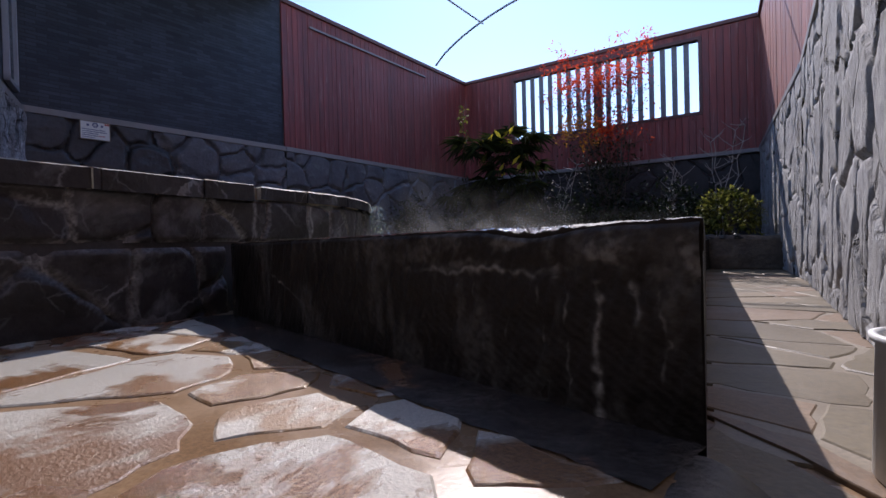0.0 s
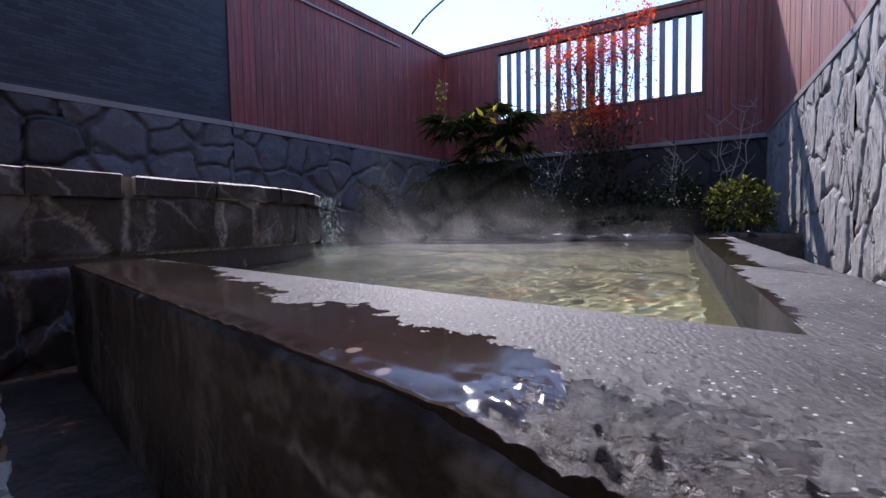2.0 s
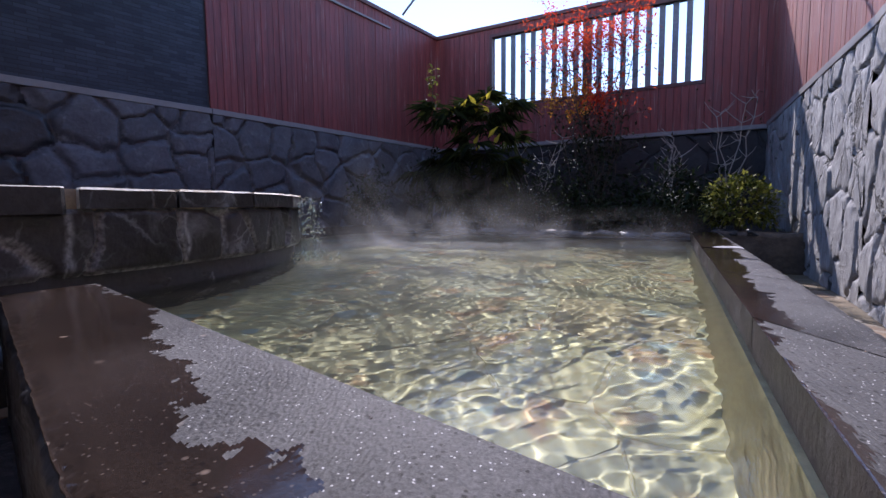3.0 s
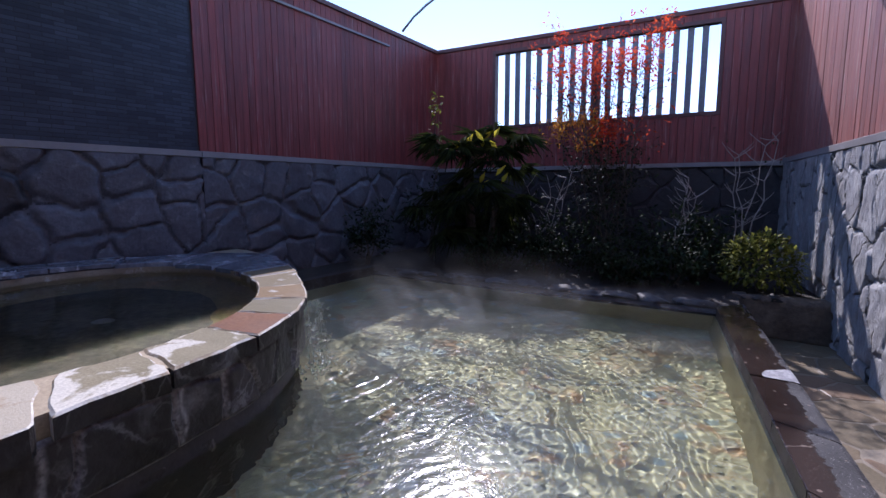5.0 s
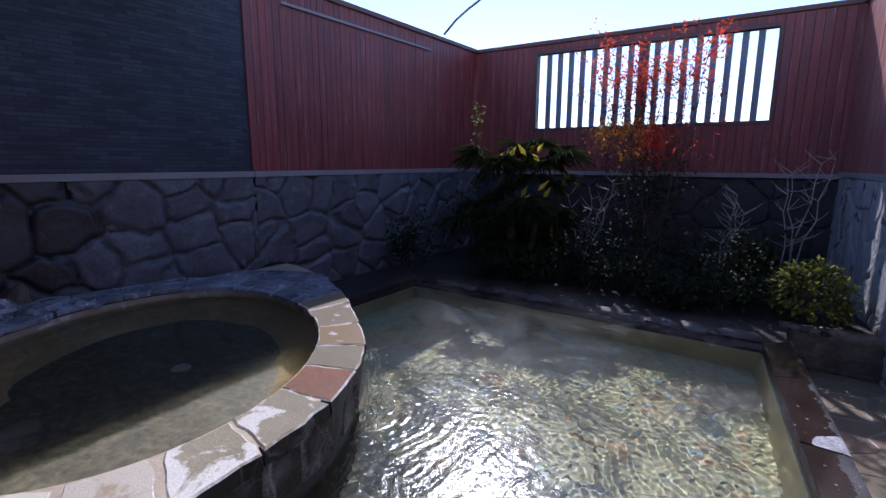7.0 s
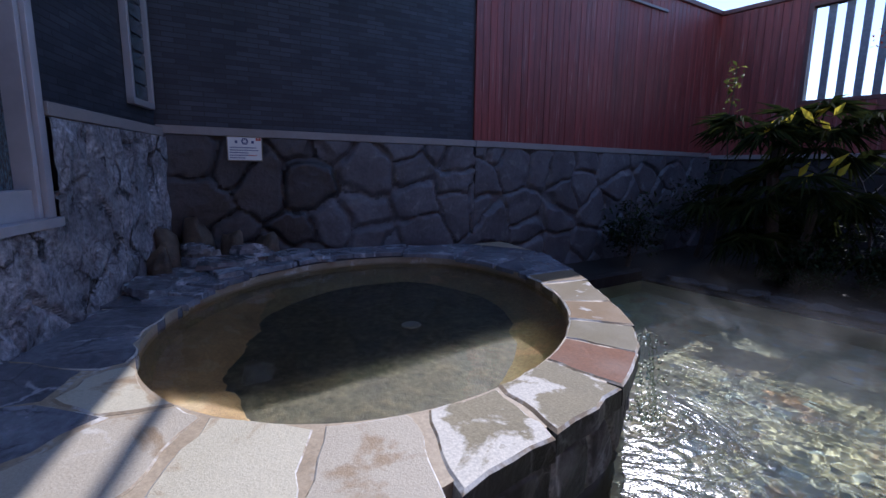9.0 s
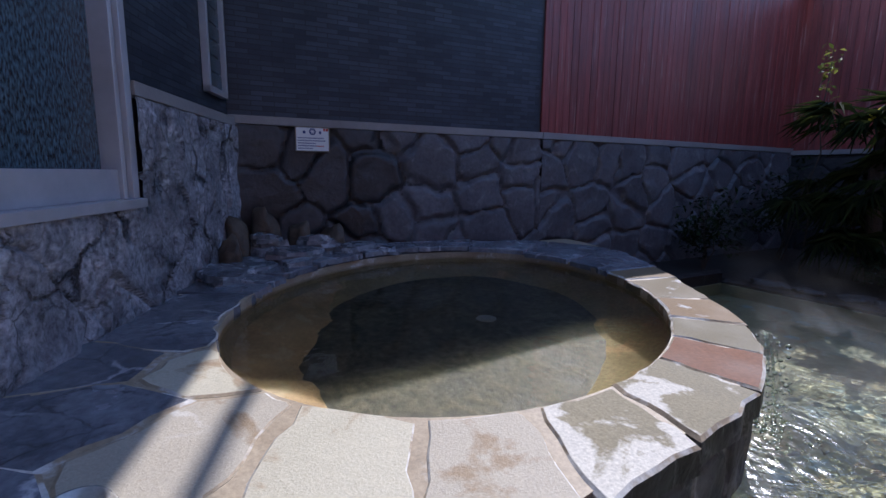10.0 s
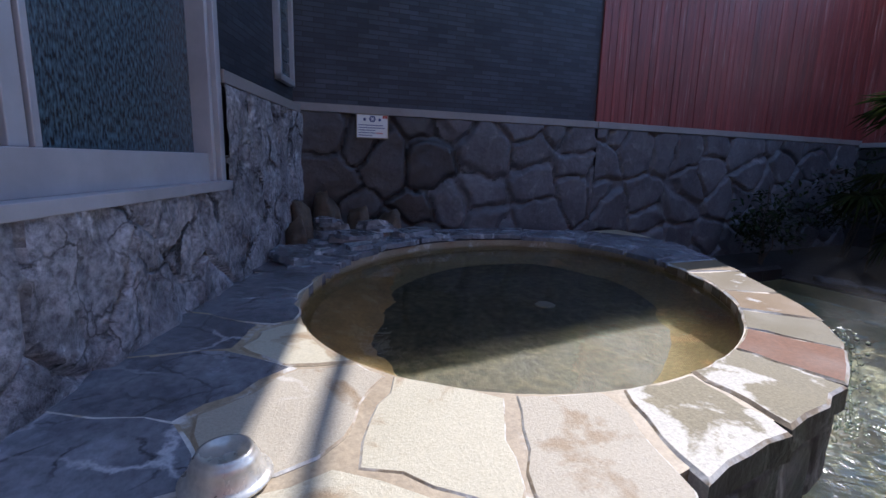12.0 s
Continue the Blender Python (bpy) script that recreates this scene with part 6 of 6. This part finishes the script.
for s, poly in cells(sites, [(-1.97, -1.95), (0.84, -1.95), (0.7, 5.5), (-1.97, 5.5)], 0.045):
    # keep the stones off the pool: before its front wall, or along its right wall
    fx, fy = P_FR[0] - P_FL[0], P_FR[1] - P_FL[1]
    rx, ry = P_RR[0] - P_FR[0], P_RR[1] - P_FR[1]
    if (s[0] - P_FL[0]) * fy - (s[1] - P_FL[1]) * fx > 0:
        poly = clip(poly, -fy, fx, -fy * P_FL[0] + fx * P_FL[1] - 0.01)
    else:
        poly = clip(poly, -ry, rx, -ry * P_FR[0] + rx * P_FR[1] - 0.01)
    wx, wy = A[0] - F[0], A[1] - F[1]
    poly = clip(poly, -wy, wx, -wy * F[0] + wx * F[1] - 0.05) if len(poly) >= 3 else poly
    yard = s[0] < 0.2 and s[1] < 0.4
    if len(poly) >= 3 and yard:
        fl = math.hypot(fx, fy)
        poly = clip(poly, -fy / fl, fx / fl, (-fy * P_FL[0] + fx * P_FL[1]) / fl - 0.19)
    if len(poly) >= 3:
        poly = clip(poly, 1, 0, 0.33) if yard else clip(poly, 0, -1, -0.13)
    if len(poly) >= 3:
        if not yard:
            cx, cy = sum(p[0] for p in poly) / len(poly), sum(p[1] for p in poly) / len(poly)
            poly = [(cx + (x - cx) * 1.12, cy + (y - cy) * 1.12) for x, y in poly]
        stone_on(floor, poly, rng, 0.016, M_PAVE if yard else M_PAVE_WET, (YARD - 0.0235 if yard else -0.019) + rng.uniform(-0.003, 0.002), None, "flagstone", 0.004, 0.007, 0.0, None, 0.05)

# dark wet strip of flags along the pool's front wall, its shade put into colour
bm = bmesh.new()
along = Vector((P_FR[0] - P_FL[0], P_FR[1] - P_FL[1])).normalized()
out_way = Vector((along.y, -along.x))
strip = [[bm.verts.new((P_FL[0] + along.x * u + out_way.x * w, P_FL[1] + along.y * u + out_way.y * w,
                        YARD - 0.009 + 0.002 * noise.noise(Vector((u * 8, w * 8, 2.0))) + 0.003 * noise.noise(Vector((u * 30, w * 30, 6.0)))))
          for w in [0.19 * k / 14 + (0.012 * noise.noise(Vector((u * 11, 3.0, 1.0))) if k == 14 else 0) for k in range(15)]] for u in [2.2 * i / 150 for i in range(151)]]
for a, b in zip(strip, strip[1:]):
    for k in range(14):
        bm.faces.new((a[k], b[k], b[k + 1], a[k + 1]))
ob = link("wet_strip", bm, M_APRON, True)
ob.parent = floor

# wet concrete running down from the pool's corner to the foot of the path
bm = bmesh.new()
grid = []
for i in range(41):
    x = 0.325 + 0.52 * i / 40
    row = []
    for j in range(81):
        y = -1.30 + 1.44 * j / 80
        fall = min(1.0, max(0.0, (x - 0.34) / 0.26))
        z = YARD - 0.004 - 0.115 * fall * fall * (3 - 2 * fall) + 0.010 * noise.noise(Vector((x * 9, y * 9, 1.0))) + 0.004 * noise.noise(Vector((x * 31, y * 31, 4.0)))
        row.append(bm.verts.new((x, y, z - 0.006)))
    grid.append(row)
for a, b in zip(grid, grid[1:]):
    for k in range(80):
        bm.faces.new((a[k], b[k], b[k + 1], a[k + 1]))
ob = link("wet_apron", bm, M_APRON, True)
ob.parent = floor
bm = bmesh.new()
box(bm, (0.345, 0.112, -0.15), (0.815, 0.145, -0.004), bevel=0.008)
bmesh.ops.subdivide_edges(bm, edges=[e for e in bm.edges if e.calc_length() > 0.1], cuts=14, use_grid_fill=True)
for v in bm.verts:
    v.co.y += 0.010 * noise.noise(v.co * 14)
ob = link("path_riser", bm, M_BROWNROCK)
ob.parent = floor

# pale bucket by the wall
bucket = thing("wash_bucket", "pale plastic wash bucket standing by the stone wall", "bucket", "", "", pose(0.66, 0.30, -0.004))
bm = bmesh.new()
prof = [(0.105, 0.0), (0.110, 0.006), (0.104, 0.20), (0.110, 0.203), (0.112, 0.212), (0.104, 0.214), (0.099, 0.205), (0.102, 0.012)]
rings = [[bm.verts.new((r * math.cos(2 * math.pi * k / 32), r * math.sin(2 * math.pi * k / 32), z)) for k in range(32)] for r, z in prof]
for r0, r1 in zip(rings, rings[1:]):
    for k in range(32):
        bm.faces.new((r0[k], r0[(k + 1) % 32], r1[(k + 1) % 32], r1[k]))
bm.faces.new(rings[-1])
bm.faces.new(rings[0][::-1])
part("shell", bm, M_PALEMATT, bucket, "", True)

bm = bmesh.new()
prism(bm, [(0.36, 0.30), (0.78, 0.30), (0.60, 5.5), (-0.28, 5.5), (-0.24, 4.95), (0.345, 0.32)], -0.03, -0.006)
ob = link("joint_mortar", bm, M_PALEJOINT)
ob.parent = floor
sites = [s for s in grid_sites(4.4, 4.2, 0.5, rng, 0.4, 0.85, -4.2, 0.8)]
for s, poly in cells(sites, [(-4.05, 0.8), (0.1, 0.62), (-0.43, 4.75), (-4.05, 4.75)], 0.008):
    if math.hypot(s[0] - CX, s[1] - CY) > 1.3:
        stone_on(pool, poly, rng, 0.012, M_POOLFLOOR, POOL_FLOOR - 0.0195 + rng.uniform(0, 0.001), None, "floor_slab", 0.003, 0.003).cycles.is_caustics_receiver = True
